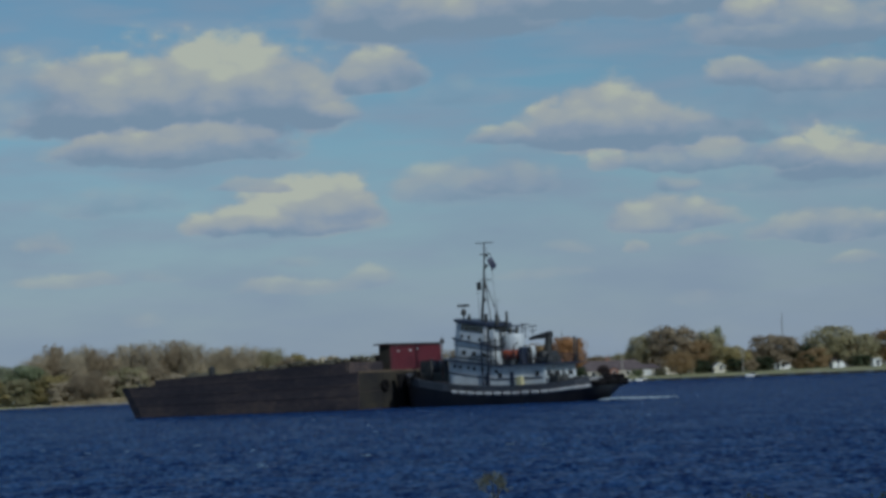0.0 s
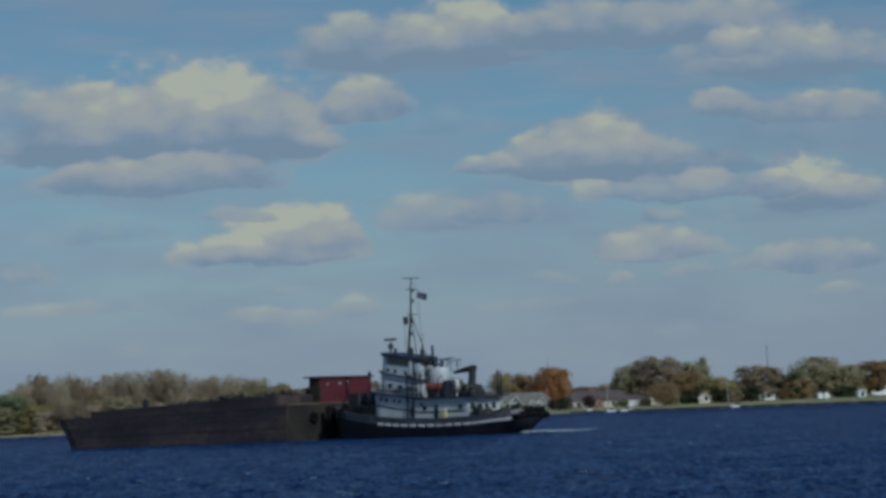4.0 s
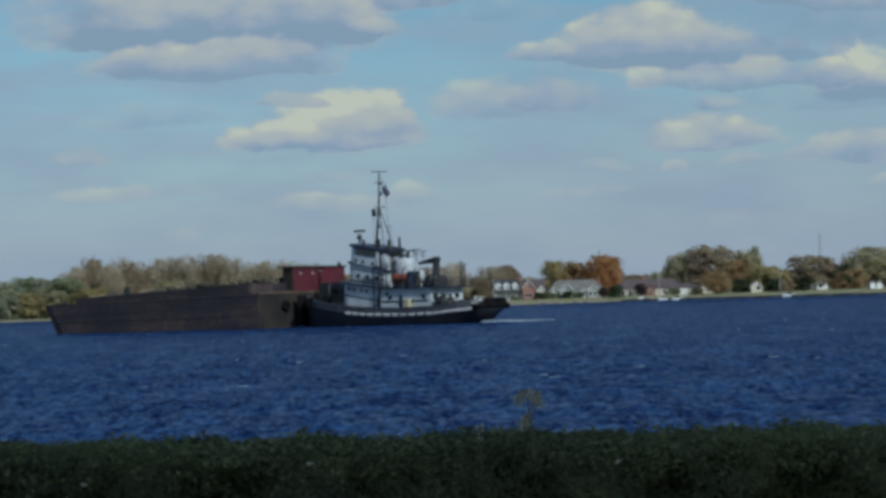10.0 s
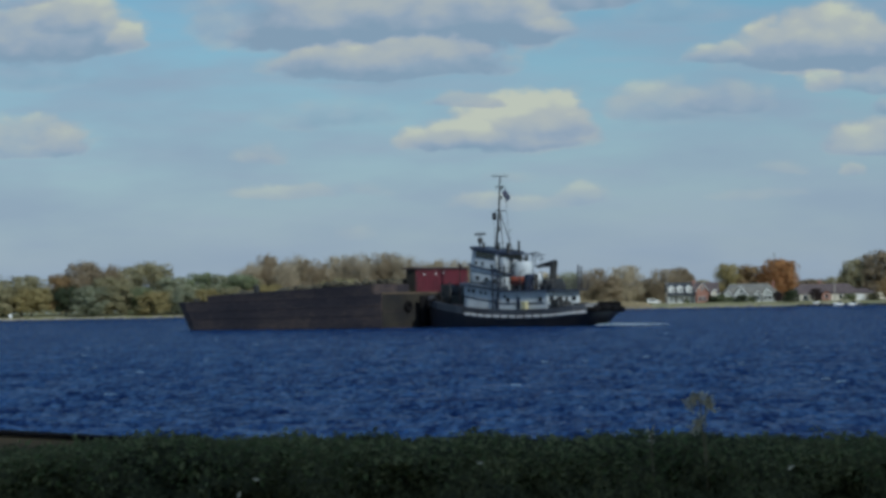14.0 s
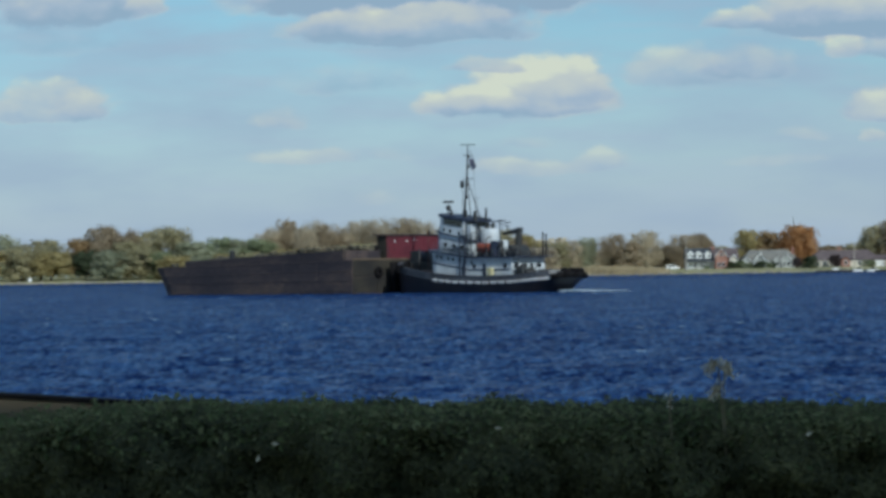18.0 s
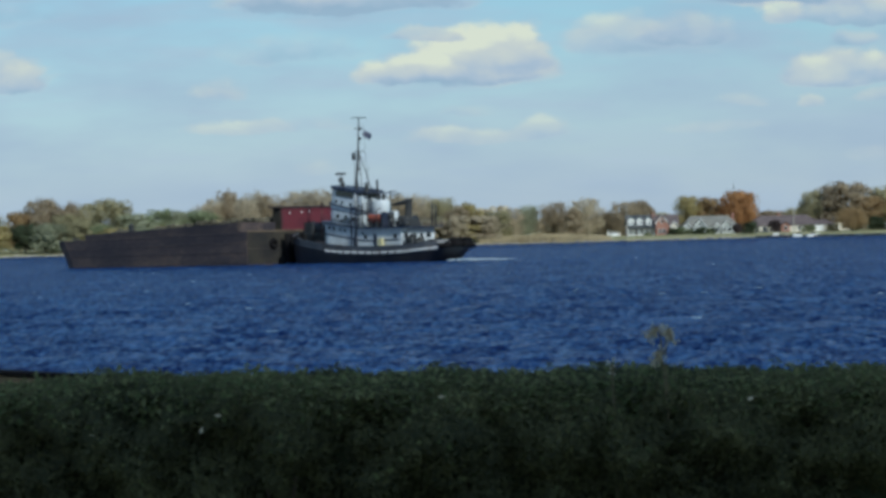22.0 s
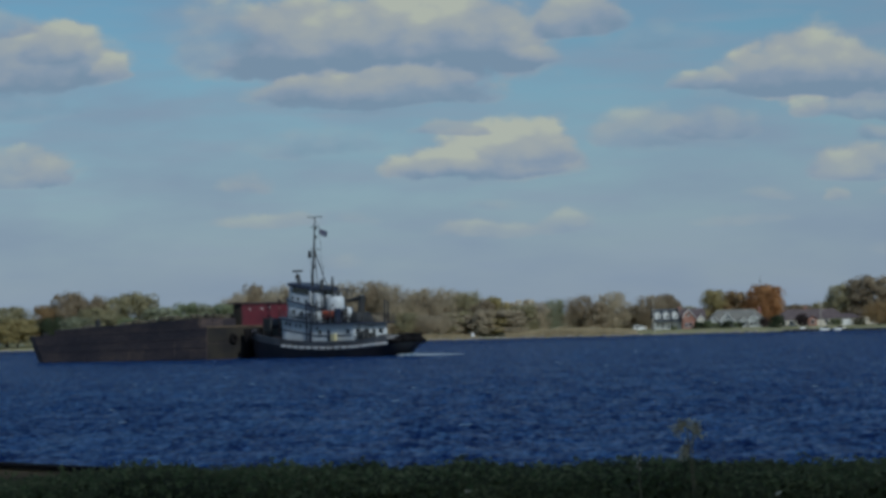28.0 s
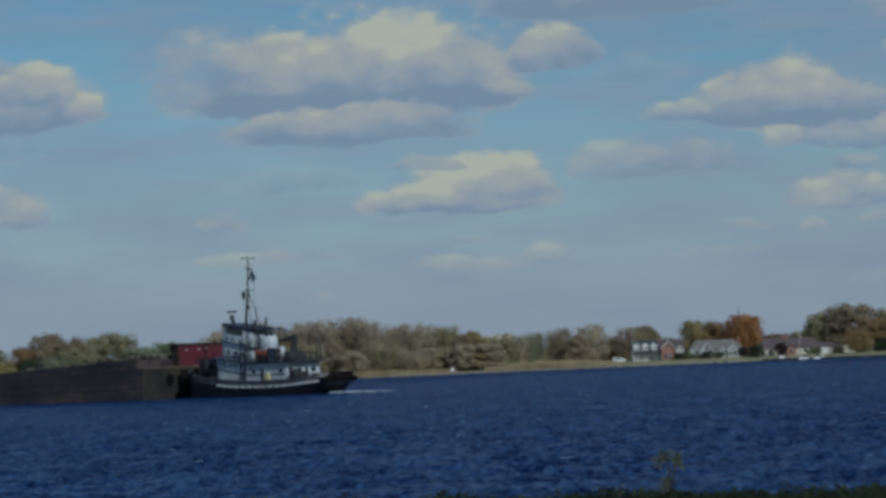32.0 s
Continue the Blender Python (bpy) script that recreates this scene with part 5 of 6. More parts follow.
def fallen_leaf(x, z, turn):
    g = Geo()
    s = 0.011
    g.add([(-s, 0, 0), (0, 0.004, s * 0.6), (s * 1.2, -0.006, 0.004), (0, 0.004, -s * 0.5), (-s, 0.002, 0.001), (0, 0.006, s * 0.6), (s * 1.2, -0.004, 0.004), (0, 0.006, -s * 0.5)], [(0, 1, 2, 3), (7, 6, 5, 4)])
    ob = part("fallen_leaf", g, M["dry"], None, at=pose(x, 6.86, z, 0, turn, 10))
    return tagged(ob, "pale dead leaf caught on the hedge", "leaf", "dead leaves on the hedge")


for x, dz, tr in ((-0.62, 0.075, 20), (-0.67, 0.115, -60), (0.06, 0.03, 10), (-1.0, 0.13, 40), (1.0, 0.035, -20)):
    fallen_leaf(x, hedge_top(x) - dz, tr)


def weed(x, heads, tufts, seed):
    """A dry stalk whose ragged seed heads nod over."""
    r = random.Random(seed)
    y = 6.97
    ob = thing("dry_weed", pose(x, y, 0), "dry brown weed stalk with nodding seed heads", "weed", "dry weeds in the hedge")
    h = hedge_top(x)
    stalk = Geo()
    for k, (dx, dz, over) in enumerate(heads):
        pts = [Vector((0, 0, 1.05)), Vector((0.01, 0, h - 0.12)), Vector((dx * 0.5, 0, h + dz * 0.55)), Vector((dx, 0, h + dz)), Vector((dx + over * 0.6, 0, h + dz + 0.012)), Vector((dx + over, 0, h + dz - 0.03))]
        for a, b in zip(pts[:-1], pts[1:]):
            stalk.cyl(a, b, 0.0026, 0.0020, 5)
        fluff = Geo()
        for j in range(tufts):
            q = r.random()
            c = pts[3].lerp(pts[5], q) + Vector((0, 0, 0.012 * math.sin(q * 3.1)))
            d = Vector((r.gauss(0, 1), r.gauss(0, 1), r.gauss(0, 1) - 0.4)).normalized()
            p = c + d * r.uniform(0.0, 0.024)
            s = r.uniform(0.004, 0.010)
            e = d.orthogonal().normalized() * s * 0.5
            fluff.add([p - d * s, p + e, p + d * s, p - e], [(0, 1, 2, 3)])
        part("seed_head", fluff, M["dry"], ob, "pale dry seed fluff")
    part("stalk", stalk, M["stalk"], ob)
    return ob


weed(0.751, ((-0.010, 0.160, -0.034), (0.010, 0.152, 0.016), (-0.006, 0.085, -0.02)), 120, 3)
weed(0.589, ((0.0, 0.062, 0.004),), 9, 4)


def end_board():
    """The dark-capped tan wall that shows past the hedge's dip."""
    ob = thing("garden_wall", pose(-1.66, 8.1, 0, 0, 4.2, 0), "tan boarded garden wall with a dark cap", "wall")
    g = Geo()
    g.box(-1.6, 0.62, 0.0, 0.06, 1.0, 2.213, 0.01)
    part("boards", g, M["tan"], ob)
    g = Geo()
    g.box(-1.65, 0.66, -0.012, 0.072, 2.213, 2.228, 0.005)
    part("cap", g, M["rubber"], ob, "dark weathered cap board")
    return ob


end_board()

# ---- houses and shore things on the far bank ----
def roof_geo(x0, x1, y0, y1, eave, ridge, hip=0.0, over=0.5, along=True, thick=0.18):
    """Two slopes with the ridge along x (or along y), hipped in by hip."""
    x0, x1, y0, y1 = x0 - over, x1 + over, y0 - over, y1 + over
    g = Geo()
    if along:
        m = (y0 + y1) / 2
        base = [(x0, y0, eave), (x1, y0, eave), (x1, y1, eave), (x0, y1, eave)]
        top = [(x0 + hip, m, ridge), (x1 - hip, m, ridge)]
        fs = [(0, 1, 5, 4), (2, 3, 4, 5)] + ([(1, 2, 5), (3, 0, 4)] if hip else [])
    else:
        m = (x0 + x1) / 2
        base = [(x0, y0, eave), (x1, y0, eave), (x1, y1, eave), (x0, y1, eave)]
        top = [(m, y0 + hip, ridge), (m, y1 - hip, ridge)]
        fs = [(1, 2, 5, 4), (3, 0, 4, 5)] + ([(0, 1, 4), (2, 3, 5)] if hip else [])
    vs = base + top
    under = [(x, y, z - thick) for x, y, z in vs]
    g.add(vs + under, fs + [tuple(i + 6 for i in reversed(f)) for f in fs] + ([(0, 6, 7, 1), (1, 7, 8, 2), (2, 8, 9, 3), (3, 9, 6, 0)] if hip else [(0, 6, 7, 1), (2, 8, 9, 3), (1, 7, 11, 5), (5, 11, 8, 2), (3, 9, 10, 4), (4, 10, 6, 0)] if along else [(1, 7, 8, 2), (3, 9, 6, 0), (0, 6, 10, 4), (4, 10, 7, 1), (2, 8, 11, 5), (5, 11, 9, 3)]))
    return g


def gable_wall(x0, x1, y0, y1, z0, eave, ridge, along=True):
    g = Geo()
    if along:
        m = (y0 + y1) / 2
        g.add([(x0, y0, z0), (x1, y0, z0), (x1, y1, z0), (x0, y1, z0), (x0, y0, eave), (x1, y0, eave), (x1, y1, eave), (x0, y1, eave), (x0, m, ridge), (x1, m, ridge)],
              [(0, 1, 5, 4), (2, 3, 7, 6), (1, 2, 6, 9, 5), (3, 0, 4, 8, 7), (4, 5, 9, 8), (6, 7, 8, 9)])
    else:
        m = (x0 + x1) / 2
        g.add([(x0, y0, z0), (x1, y0, z0), (x1, y1, z0), (x0, y1, z0), (x0, y0, eave), (x1, y0, eave), (x1, y1, eave), (x0, y1, eave), (m, y0, ridge), (m, y1, ridge)],
              [(0, 1, 5, 8, 4), (2, 3, 7, 9, 6), (1, 2, 6, 5), (3, 0, 4, 7), (4, 8, 9, 7), (5, 6, 9, 8)])
    return g


def window(parent, x, y, z, w, h, frame_mat="siding"):
    g = Geo()
    g.box(x - w / 2 - 0.12, x + w / 2 + 0.12, y - 0.10, y + 0.02, z - 0.12, z + h + 0.12, 0.02)
    f = part("window", g, M[frame_mat], parent)
    g = Geo()
    g.box(x - w / 2, x + w / 2, y - 0.14, y - 0.1, z, z + h)
    part("pane", g, M["glass"], f)


def wing(parent, x0, x1, y0, y1, eave, ridge, wall, roof, along=True, hip=0.0, windows=(), door=None, wz=1.0, trim=True):
    b = part("wall", gable_wall(x0, x1, y0, y1, -0.3, eave, ridge - 0.25 if not hip else eave + 0.02, along), M[wall], parent)
    part("roof", roof_geo(x0, x1, y0, y1, eave + 0.03, ridge, hip, 0.5, along), M[roof], parent)
    for x in windows:
        window(b, x, y0, wz, 1.2, 1.5)
    if not along and not hip and trim:
        m, drop = (x0 + x1) / 2, 0.34
        for xe in (x0 - 0.5, x1 + 0.5):
            g = Geo()
            a, c = Vector((xe, y0 - 0.62, eave + 0.04)), Vector((m, y0 - 0.62, ridge + 0.04))
            vs = [a, c, c - Vector((0, 0, drop)), a - Vector((0, 0, drop))]
            g.add(vs + [p + Vector((0, 0.1, 0)) for p in vs], [(0, 1, 2, 3), (7, 6, 5, 4), (0, 4, 5, 1), (3, 2, 6, 7)])
            part("rake_board", g, M["siding"], parent, "white gable trim")
    if door is not None:
        x, w, h, mat = door
        g = Geo()
        g.box(x - w / 2, x + w / 2, y0 - 0.09, y0, 0.0, h, 0.03)
        part("door", g, M[mat], parent)
    return b


def house_at(az, back, label):
    x = az * PX * (1 + back / 890)
    return thing("house", pose(x, bank_line(x) + back, 1.9, 0, 0, 0), label, "house", "houses on the far bank")


def chimney(parent, x, y, z0, z1):
    g = Geo()
    g.box(x - 0.45, x + 0.45, y - 0.35, y + 0.35, z0, z1, 0.03)
    g.box(x - 0.55, x + 0.55, y - 0.45, y + 0.45, z1 - 0.25, z1, 0.03)
    part("chimney", g, M["brick"], parent)


def village():
    h = house_at(399, 40, "white two-storey house with three dormers, dark roof and columned porch")
    wing(h, -5.6, 5.4, 0, 9, 4.6, 8.6, "siding", "roofdark", windows=(-4.6, -2.9, -1.2, 2.0, 3.6), wz=0.7, door=(0.4, 1.3, 2.2, "navy"))
    for x in (-4.0, -0.5, 3.2):
        wing(h, x - 1.15, x + 1.15, -0.5, 4.0, 6.2, 7.6, "siding", "siding", along=False, wz=4.9, trim=False)
        window(h, x + 0.3, -0.5, 4.75, 0.7, 1.1, "siding")
    g = Geo()
    g.box(-5.8, 5.6, -3.4, 0.1, 3.0, 4.3, 0.35)
    part("porch_roof", g, M["roofdark"], h, "dark porch roof")
    for k in range(6):
        g = Geo()
        x = -5.4 + 2.12 * k
        g.cyl((x, -2.7, 0), (x, -2.7, 3.1), 0.17, 0.14, 8)
        part("column", g, M["siding"], h)
    h = house_at(444, 38, "red brick house with two front gables")
    wing(h, -4.6, 5.0, 1, 10, 4.6, 8.6, "brick", "roofbrown", windows=(4.0,))
    wing(h, -4.4, 0.4, -1.5, 6, 4.8, 8.4, "brick", "roofbrown", along=False, windows=(-2.9, -1.2), wz=1.0)
    wing(h, 1.6, 4.8, -1.0, 6, 3.4, 5.8, "cream", "roofbrown", along=False, windows=(3.2,), wz=0.9)
    window(h, -2.0, -1.5, 5.2, 1.0, 1.2)
    chimney(h, -4.9, 5, 2, 9.6)
    h = house_at(525, 42, "long pale grey house with white front gables and grey roof")
    wing(h, -12.2, 10.4, 1, 11, 3.4, 7.6, "greysiding", "roofgrey", hip=4.0, windows=(-1.6, 2.4, 8.8))
    wing(h, -12.0, -9.4, -1.2, 6, 2.9, 4.9, "greysiding", "roofgrey", along=False, windows=(-10.7,), wz=0.8)
    wing(h, -8.2, -3.0, -2.2, 6, 2.9, 6.4, "greysiding", "roofgrey", along=False, windows=(-7.0, -4.4), wz=0.9)
    window(h, -5.6, -2.2, 3.6, 0.9, 1.2)
    wing(h, 0.4, 2.8, -0.8, 5, 2.8, 4.4, "greysiding", "roofgrey", along=False, windows=(1.6,), wz=0.8)
    wing(h, 3.3, 7.5, -1.8, 6, 2.9, 5.4, "greysiding", "roofgrey", along=False, windows=(4.5, 6.3), wz=0.9)
    chimney(h, 9.0, 6, 5, 8.6)
    h = house_at(660, 40, "low ranch house with brown hip roof and white garage")
    wing(h, -16.8, 12.5, 0, 12, 2.9, 7.0, "cream", "roofbrown", hip=5.5, windows=(-14, -11, -5.5, 3.5, 7), wz=0.8)
    wing(h, 8.8, 17.2, -2.0, 9, 2.9, 4.8, "cream", "roofbrown", hip=3.0, door=(11.3, 3.5, 2.5, "siding"), windows=(15.4,))
    wing(h, -4.2, -0.6, -1.2, 5, 2.7, 4.3, "brick", "roofbrown", along=False, windows=(-2.4,), trim=False)
    chimney(h, -4, 6, 5, 8.3)
    h = house_at(841, 28, "small cream house with a steep front gable")
    wing(h, -2.2, 2.2, 0, 6, 2.2, 4.3, "cream", "roofgrey", along=False, windows=(0.7,))
    h = house_at(755, 48, "cream house half hidden by trees")
    wing(h, -4.5, 5.0, 0, 8, 4.0, 6.2, "cream", "roofbrown", windows=(-3, 0, 3))
    h = house_at(950, 44, "white cottage under brown trees")
    wing(h, -3.4, 3.6, 0, 8, 3.0, 4.8, "siding", "roofbrown", windows=(-1.6, 1.6))
    wing(h, -1.6, 1.8, -1.4, 4, 2.8, 4.4, "siding", "roofbrown", along=False, windows=(0.1,))
    h = house_at(1064, 44, "white house with brown roof under trees")
    wing(h, -4.2, 4.2, 0, 8, 3.0, 5.2, "siding", "roofbrown", windows=(-2.6, 0, 2.6))
    h = house_at(1126, 14, "small white boat shed by the shore")
    wing(h, -1.6, 1.6, 0, 4, 2.3, 3.1, "siding", "roofgrey", along=False, door=(0.2, 1.2, 1.9, "navy"))
    for az in (1046, 1058):
        h = house_at(az, 16, "low white shed under dark trees")
        wing(h, -1.1, 1.1, 0, 3, 1.9, 2.8, "siding", "roofgrey", along=False, trim=False)


def utility_pole(az, back, tall, label):
    x = az * PX * (1 + back / 890)
    ob = thing("utility_pole", pose(x, bank_line(x) + back, 0.9), label, "pole")
    g = Geo()
    g.cyl((0, 0, -0.3), (0, 0, tall), 0.22, 0.15, 8)
    part("pole", g, M["pole"], ob)
    g = Geo()
    g.box(-1.2, 1.2, -0.08, 0.08, tall - 1.1, tall - 0.9)
    part("crossarm", g, M["pole"], ob)
    for dx in (-1.0, -0.4, 0.4, 1.0):
        g = Geo()
        g.cyl((dx, 0, tall - 0.9), (dx, 0, tall - 0.65), 0.06, 0.05, 6)
        part("insulator", g, M["dark"], ob)


def radio_tower(az, tall, steel="roofgrey"):
    x = az * PX * 1.28
    ob = thing("radio_tower", pose(x, 1140, 2.0), "thin grey lattice radio tower behind the trees", "tower")
    for k in range(3):
        g = Geo()
        a = k * math.tau / 3
        g.cyl((0.9 * math.cos(a), 0.9 * math.sin(a), -0.2), (0.35 * math.cos(a), 0.35 * math.sin(a), tall), 0.06, 0.045, 5)
        part("leg", g, M[steel], ob)
    g = Geo()
    n = int(tall / 1.6)
    for j in range(n):
        for k in range(3):
            a, b = k * math.tau / 3, (k + 1) * math.tau / 3
            r0, r1 = 0.9 - 0.55 * j / n, 0.9 - 0.55 * (j + 1) / n
            g.cyl((r0 * math.cos(a), r0 * math.sin(a), j * 1.6), (r1 * math.cos(b), r1 * math.sin(b), j * 1.6 + 1.6), 0.035, 0.035, 4, False)
    part("lattice", g, M[steel], ob)
    g = Geo()
    g.cyl((0, 0, tall - 1), (0, 0, tall + 2.2), 0.13, 0.08, 6)
    g.cyl((0, 0, tall - 0.5), (0, 0, tall + 0.4), 0.2, 0.2, 8)
    part("beacon", g, M[steel], ob)


def on_shore(az):
    """The water's edge in a direction from the eye."""
    y = 890.0
    for _ in range(12):
        y = 0.5 * (y + shore_line(az / 4000 * y))
    return az / 4000 * y, y


def small_boat(az, y_off, length, mat, label, turn=0):
    x, y = on_shore(az)
    ob = thing("moored_boat", pose(x, y + y_off, 0.0, 0, 0, turn), label, "boat", "boats along the far shore")
    g = Geo()
    rings = []
    for k in range(8):
        u = k / 7
        w = length * 0.19 * math.sqrt(max(0.02, 1 - u ** 3))
        xx = length * (u - 0.5)
        rings.append([(xx, w, 0.75 + 0.3 * u), (xx, w * 0.75, 0.05), (xx, 0, -0.25), (xx, -w * 0.75, 0.05), (xx, -w, 0.75 + 0.3 * u), (xx, 0, 0.7 + 0.3 * u)])
    g.loft(rings)
    part("hull", g, M[mat], ob, "", True)
    g = Geo()
    g.box(-length * 0.18, length * 0.16, -length * 0.12, length * 0.12, 0.7, 1.55, 0.15)
    part("cabin", g, M["siding" if mat != "siding" else "glass"], ob)


def dock(az, length, label):
    x, y = on_shore(az)
    ob = thing("dock", pose(x, y, 0), label, "dock", "docks along the far shore")
    n = int(length / 0.45)
    for k in range(n):
        g = Geo()
        g.box(-1.1, 1.1, 1.5 - 0.45 * k - 0.2, 1.5 - 0.45 * k + 0.2, 0.75, 0.83, 0.01)
        part("plank", g, M["pole"], ob)
    for k in range(int(length / 2.5) + 1):
        for s in (-1, 1):
            g = Geo()
            g.cyl((s * 1.0, 1.3 - 2.5 * k, -1.5), (s * 1.0, 1.3 - 2.5 * k, 1.35), 0.12, 0.12, 7)
            part("post", g, M["pole"], ob)


def seawall(az0, az1):
    ob = thing("seawall", pose(0, 0, 0), "pale concrete seawall along the houses' shore", "wall")
    az = az0
    while az < az1:
        (xa, ya), (xb, yb) = on_shore(az), on_shore(az + 16)
        run, turn = math.hypot(xb - xa, yb - ya), math.degrees(math.atan2(yb - ya, xb - xa))
        g = Geo()
        g.box(0, run - 0.06, -0.35, 0.35, -0.8, 0.72 + 0.08 * noise.noise((xa, 1, 1)), 0.05)
        part("wall_panel", g, M["tan" if int(az / 16) % 3 else "riprap"], ob, at=pose(xa, ya, 0, 0, 0, turn))
        az += 16


def riprap():
    """Broken stone along the waterline: the nearer stones one by one."""
    r = random.Random(8)
    ob = tagged(new("riprap"), "grey-tan broken stone along the waterline", "stones", kind="stuff")
    g = Geo()
    for k in range(1500):
        x = r.uniform(-230, 300)
        s = r.uniform(0.2, 0.6)
        m = pose(x, shore_line(x) + r.uniform(-0.5, 2.2), r.uniform(0.0, 0.45), r.uniform(0, 90), r.uniform(0, 90), r.uniform(0, 90))
        g.box(-s, s, -s * 0.7, s * 0.7, -s * 0.5, s * 0.5, s * 0.2, m)
    part("stones", g, M["riprap"], ob)


def sign(az, back, w, h, z, label):
    x = az * PX
    ob = thing("sign_board", pose(x, bank_line(x) + back, 0.6), label, "sign")
    g = Geo()
    g.box(-w / 2, w / 2, -0.06, 0.06, z, z + h, 0.03)
    part("board", g, M["siding"], ob)
    for s in (-0.35, 0.35):
        g = Geo()
        g.box(s * w - 0.06, s * w + 0.06, 0.06, 0.16, -0.3, z + h * 0.8)
        part("post", g, M["pole"], ob)


def parked_van(az, back):
    x = az * PX * (1 + back / 890)
    ob = thing("parked_van", pose(x, bank_line(x) + back, 1.75), "white van parked on the grass", "van")
    g = Geo()
    prof = [(-2.7, 0.45), (2.5, 0.45), (2.6, 1.1), (1.6, 1.3), (0.9, 2.15), (-2.6, 2.2), (-2.75, 1.2)]
    g.loft([[(x, -0.95, z) for x, z in prof], [(x, 0.95, z) for x, z in prof]])
    part("body", g, M["siding"], ob)
    for dx in (-1.7, 1.65):
        for s in (-1, 1):
            g = Geo()
            g.cyl((dx, 0.75 * s, 0.36), (dx, 0.98 * s, 0.36), 0.36, 0.36, 14)
            part("wheel", g, M["rubber"], ob)
    g = Geo()
    g.box(-2.2, 0.9, -0.99, -0.96, 1.35, 1.95)
    part("side_window", g, M["glass"], ob)


def garden_bush(az, back, wide, tall, leaf):
    tree(az * PX * (1 + back / 890), 1.8 + tall, wide, leaf, "low", back, "rounded garden bush before the houses", "bush")


def far_woods():
    """The joined mass of woods behind everything, too far to tell its trees apart."""
    r = random.Random(21)
    for x0, x1, lo, hi, back, leaf in ((-330, -70, 9, 15, 95, "olive"), (-90, 40, 12, 17, 110, "bare"), (30, 130, 7, 10, 120, "brown"), (120, 330, 6, 10, 110, "brown"), (-330, 330, 5, 8, 190, "greygreen")):
        g = Geo()
        for k in range(int((x1 - x0) * 34)):
            x = r.uniform(x0, x1)
            top = lo + (hi - lo) * (0.5 + 0.5 * noise.noise((x * 0.06, back, 2))) + 1.5 * noise.noise((x * 0.25, back, 5))
            p = Vector((x, bank_line(x) + back + r.uniform(-6, 6), 1.6 + top * r.random() ** 0.6))
            d = Vector((r.gauss(0, .6), -1, r.gauss(0.4, .6))).normalized()
            s = r.uniform(0.4, 0.9)
            a = d.orthogonal().normalized()
            b = d.cross(a)
            g.add([p + a * s, p + b * s, p - a * s, p - b * s], [(0, 1, 2, 3)])
        tagged(part("distant_woods", g, M[leaf]), "distant hazy autumn woods", "woods", kind="stuff")


def reed_bed(az0, az1, n, tall):
    r = random.Random(77)
    g = Geo()
    for k in range(n):
        x = r.uniform(az0, az1) * PX
        y = bank_line(x) + 1 + 16 * r.random() ** 1.5
        z = 0.2 + (y - bank_line(x)) * 0.06
        q = tall * r.uniform(0.5, 1.0) * (0.55 + 0.45 * math.sin(math.pi * (x / PX - az0) / (az1 - az0)))
        dx, w = r.uniform(-0.5, 0.5), r.uniform(0.05, 0.16)
        g.add([(x - w, y, z), (x + w, y, z), (x + dx + w * 0.5, y + 0.1, z + q), (x + dx - w * 0.5, y + 0.1, z + q * 0.95)], [(0, 1, 2, 3)])
    tagged(part("reed_bed", g, M["reed"]), "tan dry reeds along the far shore", "reeds", kind="stuff")


def motor_yacht(az, back):
    """A laid-up motor yacht on the shore, its raked superstructure in two decks."""
    x = az * PX * (1 + back / 890)
    ob = thing("motor_yacht", pose(x, bank_line(x) + back, 1.1, 0, 0, 180), "large white motor yacht laid up on the shore", "yacht")
    g = Geo()
    rings = []
    for k in range(10):
        u = k / 9
        w = 1.9 * math.sqrt(max(0.02, 1 - u ** 4))
        xx = -6.5 + 13.5 * u
        rings.append([(xx, w, 1.9 + 0.7 * u * u), (xx, w * 0.8, 0.6), (xx, 0, 0.0 + 0.8 * u ** 3), (xx, -w * 0.8, 0.6), (xx, -w, 1.9 + 0.7 * u * u), (xx, 0, 1.85 + 0.7 * u * u)])
    g.loft(rings)
    part("hull", g, M["siding"], ob, "", True)
    for z0, z1, a, b, c, d in ((1.9, 3.5, -4.5, 3.6, -4.5, 1.2), (3.6, 4.3, -3.6, 0.9, -4.0, 0.3)):
        g = Geo()
        g.loft([[(a, -1.5, z0), (b, -1.3, z0), (b, 1.3, z0), (a, 1.5, z0)], [(c, -1.4, z1), (d, -1.1, z1), (d, 1.1, z1), (c, 1.4, z1)]])
        cab = part("superstructure", g, M["siding"], ob)
        g = Geo()
        g.box(a + 0.8, d - 0.4, 1.42, 1.50, z0 + 0.55, z1 - 0.3, 0.02)
        part("side_window", g, M["glass"], cab)
    for x0, x1 in ((-3.9, -5.6), (0.2, -1.8)):
        g = Geo()
        for s in (-1.3, 1.3):
            g.add([(x0, s, 3.5), (x0 + 1.0, s, 3.5), (x1 + 0.9, s, 6.6), (x1, s, 6.6), (x0, s + 0.12, 3.5), (x0 + 1.0, s + 0.12, 3.5), (x1 + 0.9, s + 0.12, 6.6), (x1, s + 0.12, 6.6)],
                  [(0, 1, 2, 3), (7, 6, 5, 4), (0, 4, 5, 1), (1, 5, 6, 2), (2, 6, 7, 3), (3, 7, 4, 0)])
        g.box(x1, x1 + 0.9, -1.3, 1.42, 6.4, 6.6)
        part("radar_arch", g, M["siding"], ob, "raked white arch")
    for dx in (-4.0, 0.0, 4.0):
        g = Geo()
        g.box(dx - 0.3, dx + 0.3, -1.2, 1.2, -0.3, 0.55, 0.04)
        part("cradle", g, M["pole"], ob)


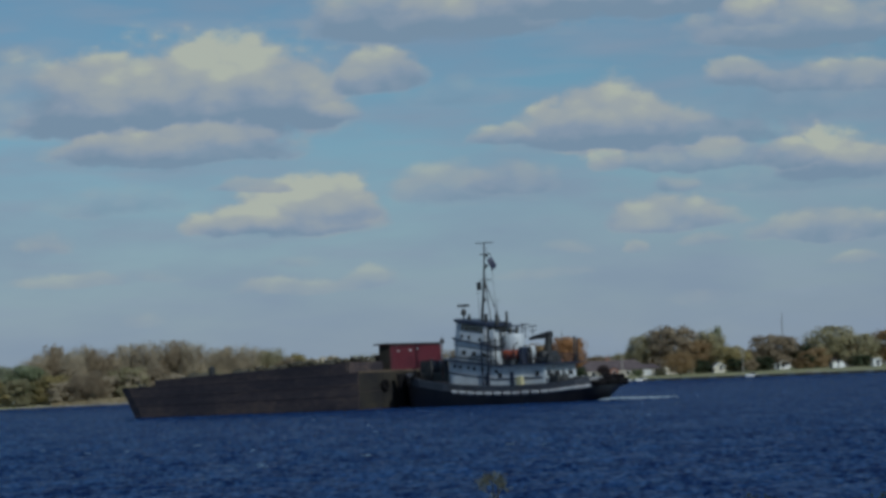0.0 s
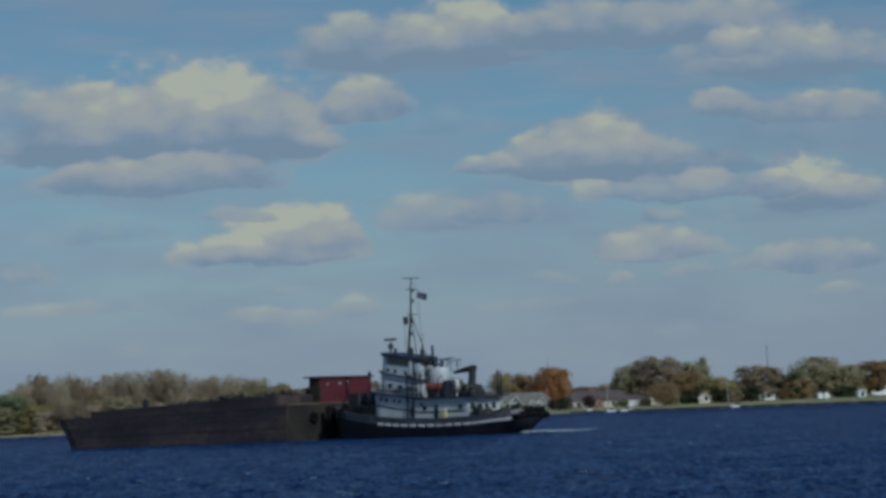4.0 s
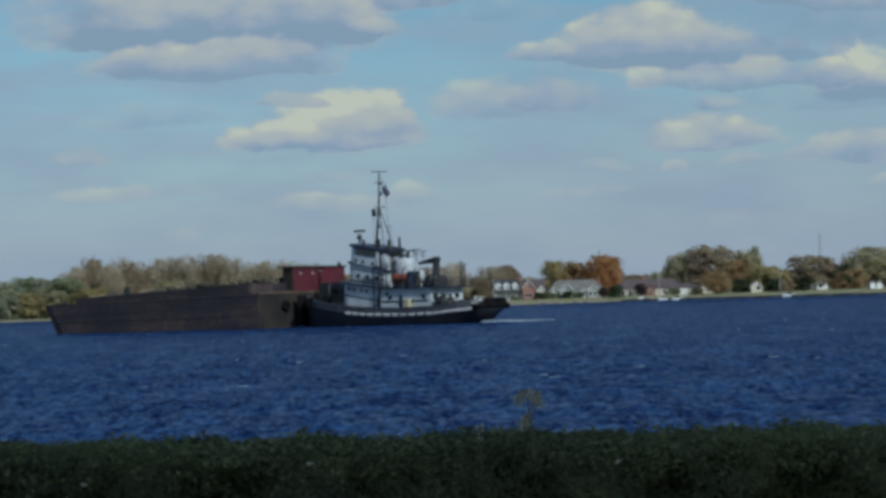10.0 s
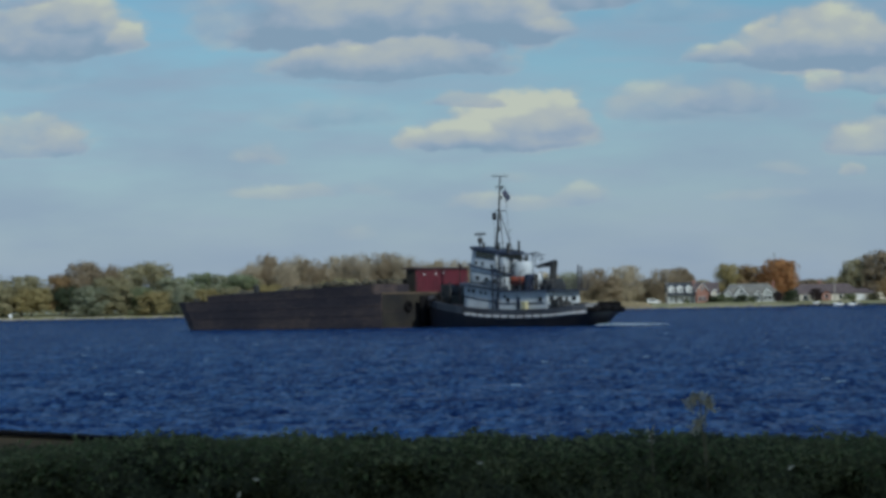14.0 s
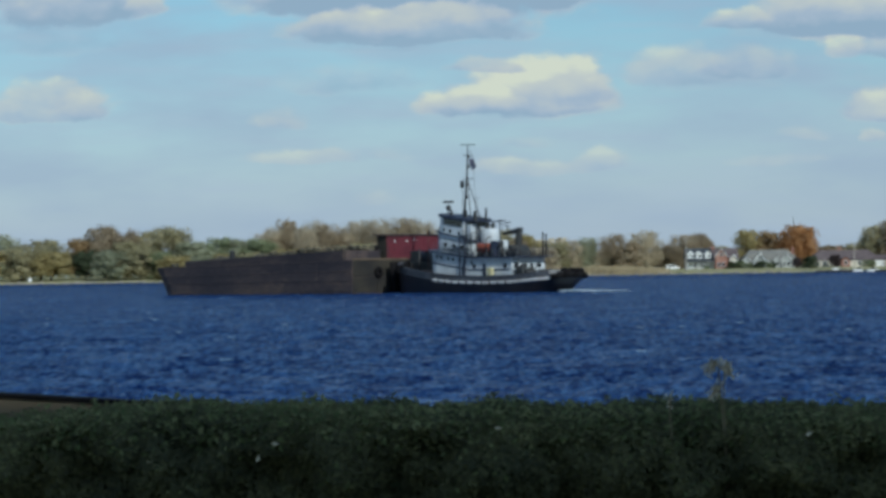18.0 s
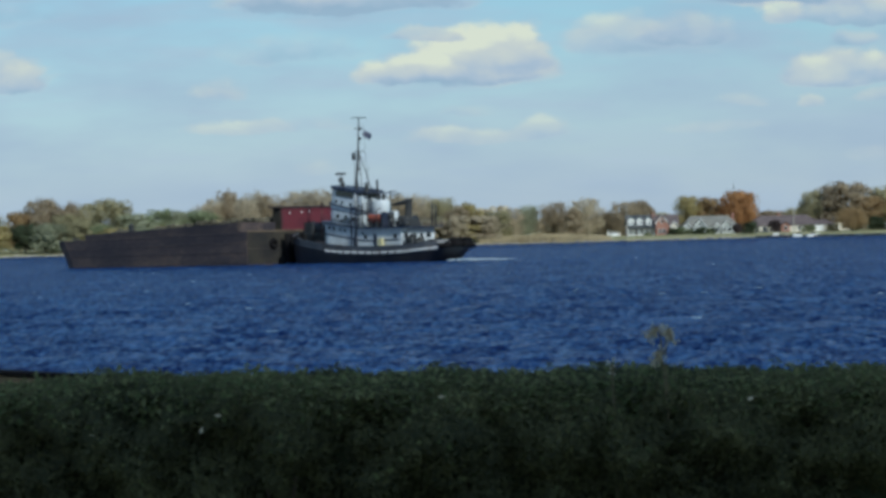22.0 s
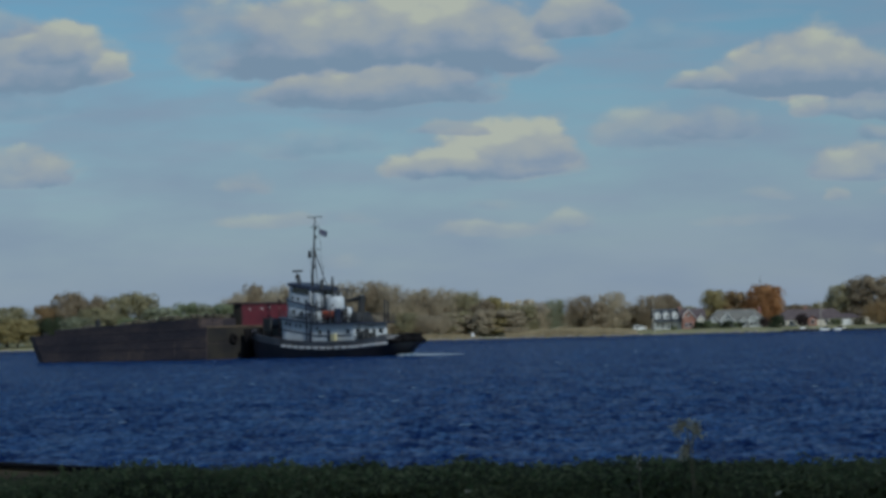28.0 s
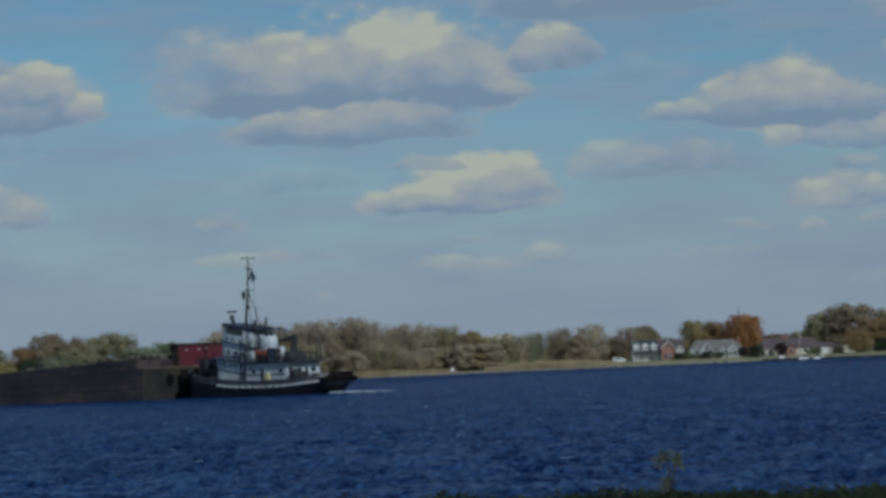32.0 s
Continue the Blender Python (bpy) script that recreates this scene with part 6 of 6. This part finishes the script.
village()
motor_yacht(1176, 10)
reed_bed(110, 345, 6500, 3.0)
reed_bed(-340, 60, 5500, 2.6)
utility_pole(374, 8, 14.0, "pale wooden utility pole by the shore")
utility_pole(665, 4, 10.6, "pale wooden utility pole by the dock")
utility_pole(883, 6, 9.0, "pale wooden utility pole by the shore")
radio_tower(963, 27)
radio_tower(563, 23)
dock(648, 9, "weathered plank dock on posts")
dock(1010, 8, "weathered plank dock on posts")
seawall(600, 1200)
small_boat(632, -4.5, 6.5, "dark", "dark runabout moored at the dock", 4)
small_boat(672, -5.0, 4.6, "siding", "small white cabin boat moored at the dock", 176)
small_boat(700, -2.0, 5.0, "siding", "small white boat drawn up by the seawall", 8)
small_boat(900, -3.0, 5.0, "siding", "small white boat drawn up by the seawall", 170)
sign(-796, 2, 1.3, 1.4, 0.5, "white notice board on the park shore")
sign(52, 1, 1.2, 1.4, 0.6, "small white notice board on the shore")
parked_van(350, 40)
riprap()
for az, back, wide, tall, leaf in ((455, 33, 5, 3.2, "darkgreen"), (470, 34, 5, 3.6, "green"), (505, 36, 4, 3.4, "darkgreen"), (518, 36, 4, 2.6, "green"), (567, 34, 4.6, 4.6, "plum"), (588, 32, 4, 2.4, "darkgreen"), (497, 34, 4, 1.9, "darkgreen"), (484, 34, 3, 2.6, "green"), (524, 36, 3, 2.8, "darkgreen"),
                                   (632, 34, 5.5, 5.6, "plum"), (690, 34, 6, 3.0, "green"), (735, 30, 5, 3.0, "olive"), (775, 30, 9, 8, "bare"), (812, 34, 8, 6, "darkgreen"), (872, 32, 9, 6, "darkgreen"),
                                   (890, 34, 9, 5, "brown"), (920, 36, 8, 6, "darkgreen"), (988, 36, 9, 5, "russet"), (1000, 38, 10, 6, "darkgreen"), (1095, 36, 10, 5, "darkgreen"), (410, 33, 3, 1.6, "green")):
    garden_bush(az, back, wide, tall, leaf)
far_woods()

# ---- what moves ----
def motions():
    rows = [(t, tug_pose(t)) for t in (0, 8, 16, 24, 32)]
    for ob in (TUG, BARGE, CARGO, SHED, WAKE, SCRAP):
        walk(ob, rows)
    # the chop drifts down wind
    for ob in (WATER, CAPS):
        walk(ob, [(t, pose(0.8 * t, -0.5 * t, 0)) for t in (0, 16, 32)])
    swing = ((0, 62), (1, 55), (2, 20), (3, 8), (4, 15), (4.5, 20), (6.5, 12), (7, 60), (8, 50), (8.5, 40), (9, 55), (10, 62), (11, 50), (12, 70), (13, 72), (15.5, 35), (16, 65), (17, 66), (18, 72), (19, 66), (20, 55),
             (21, 60), (21.5, 25), (22.5, 30), (23, 62), (24, 70), (25, 66), (25.5, 30), (26.5, 14), (28.5, 18), (29, 30), (30, 60), (31, 72), (32, 68))
    walk(FLAG, [(t, pose(-1.0, 0.1, 16.6, 0, -a * 0.95, 8)) for t, a in swing])


motions()
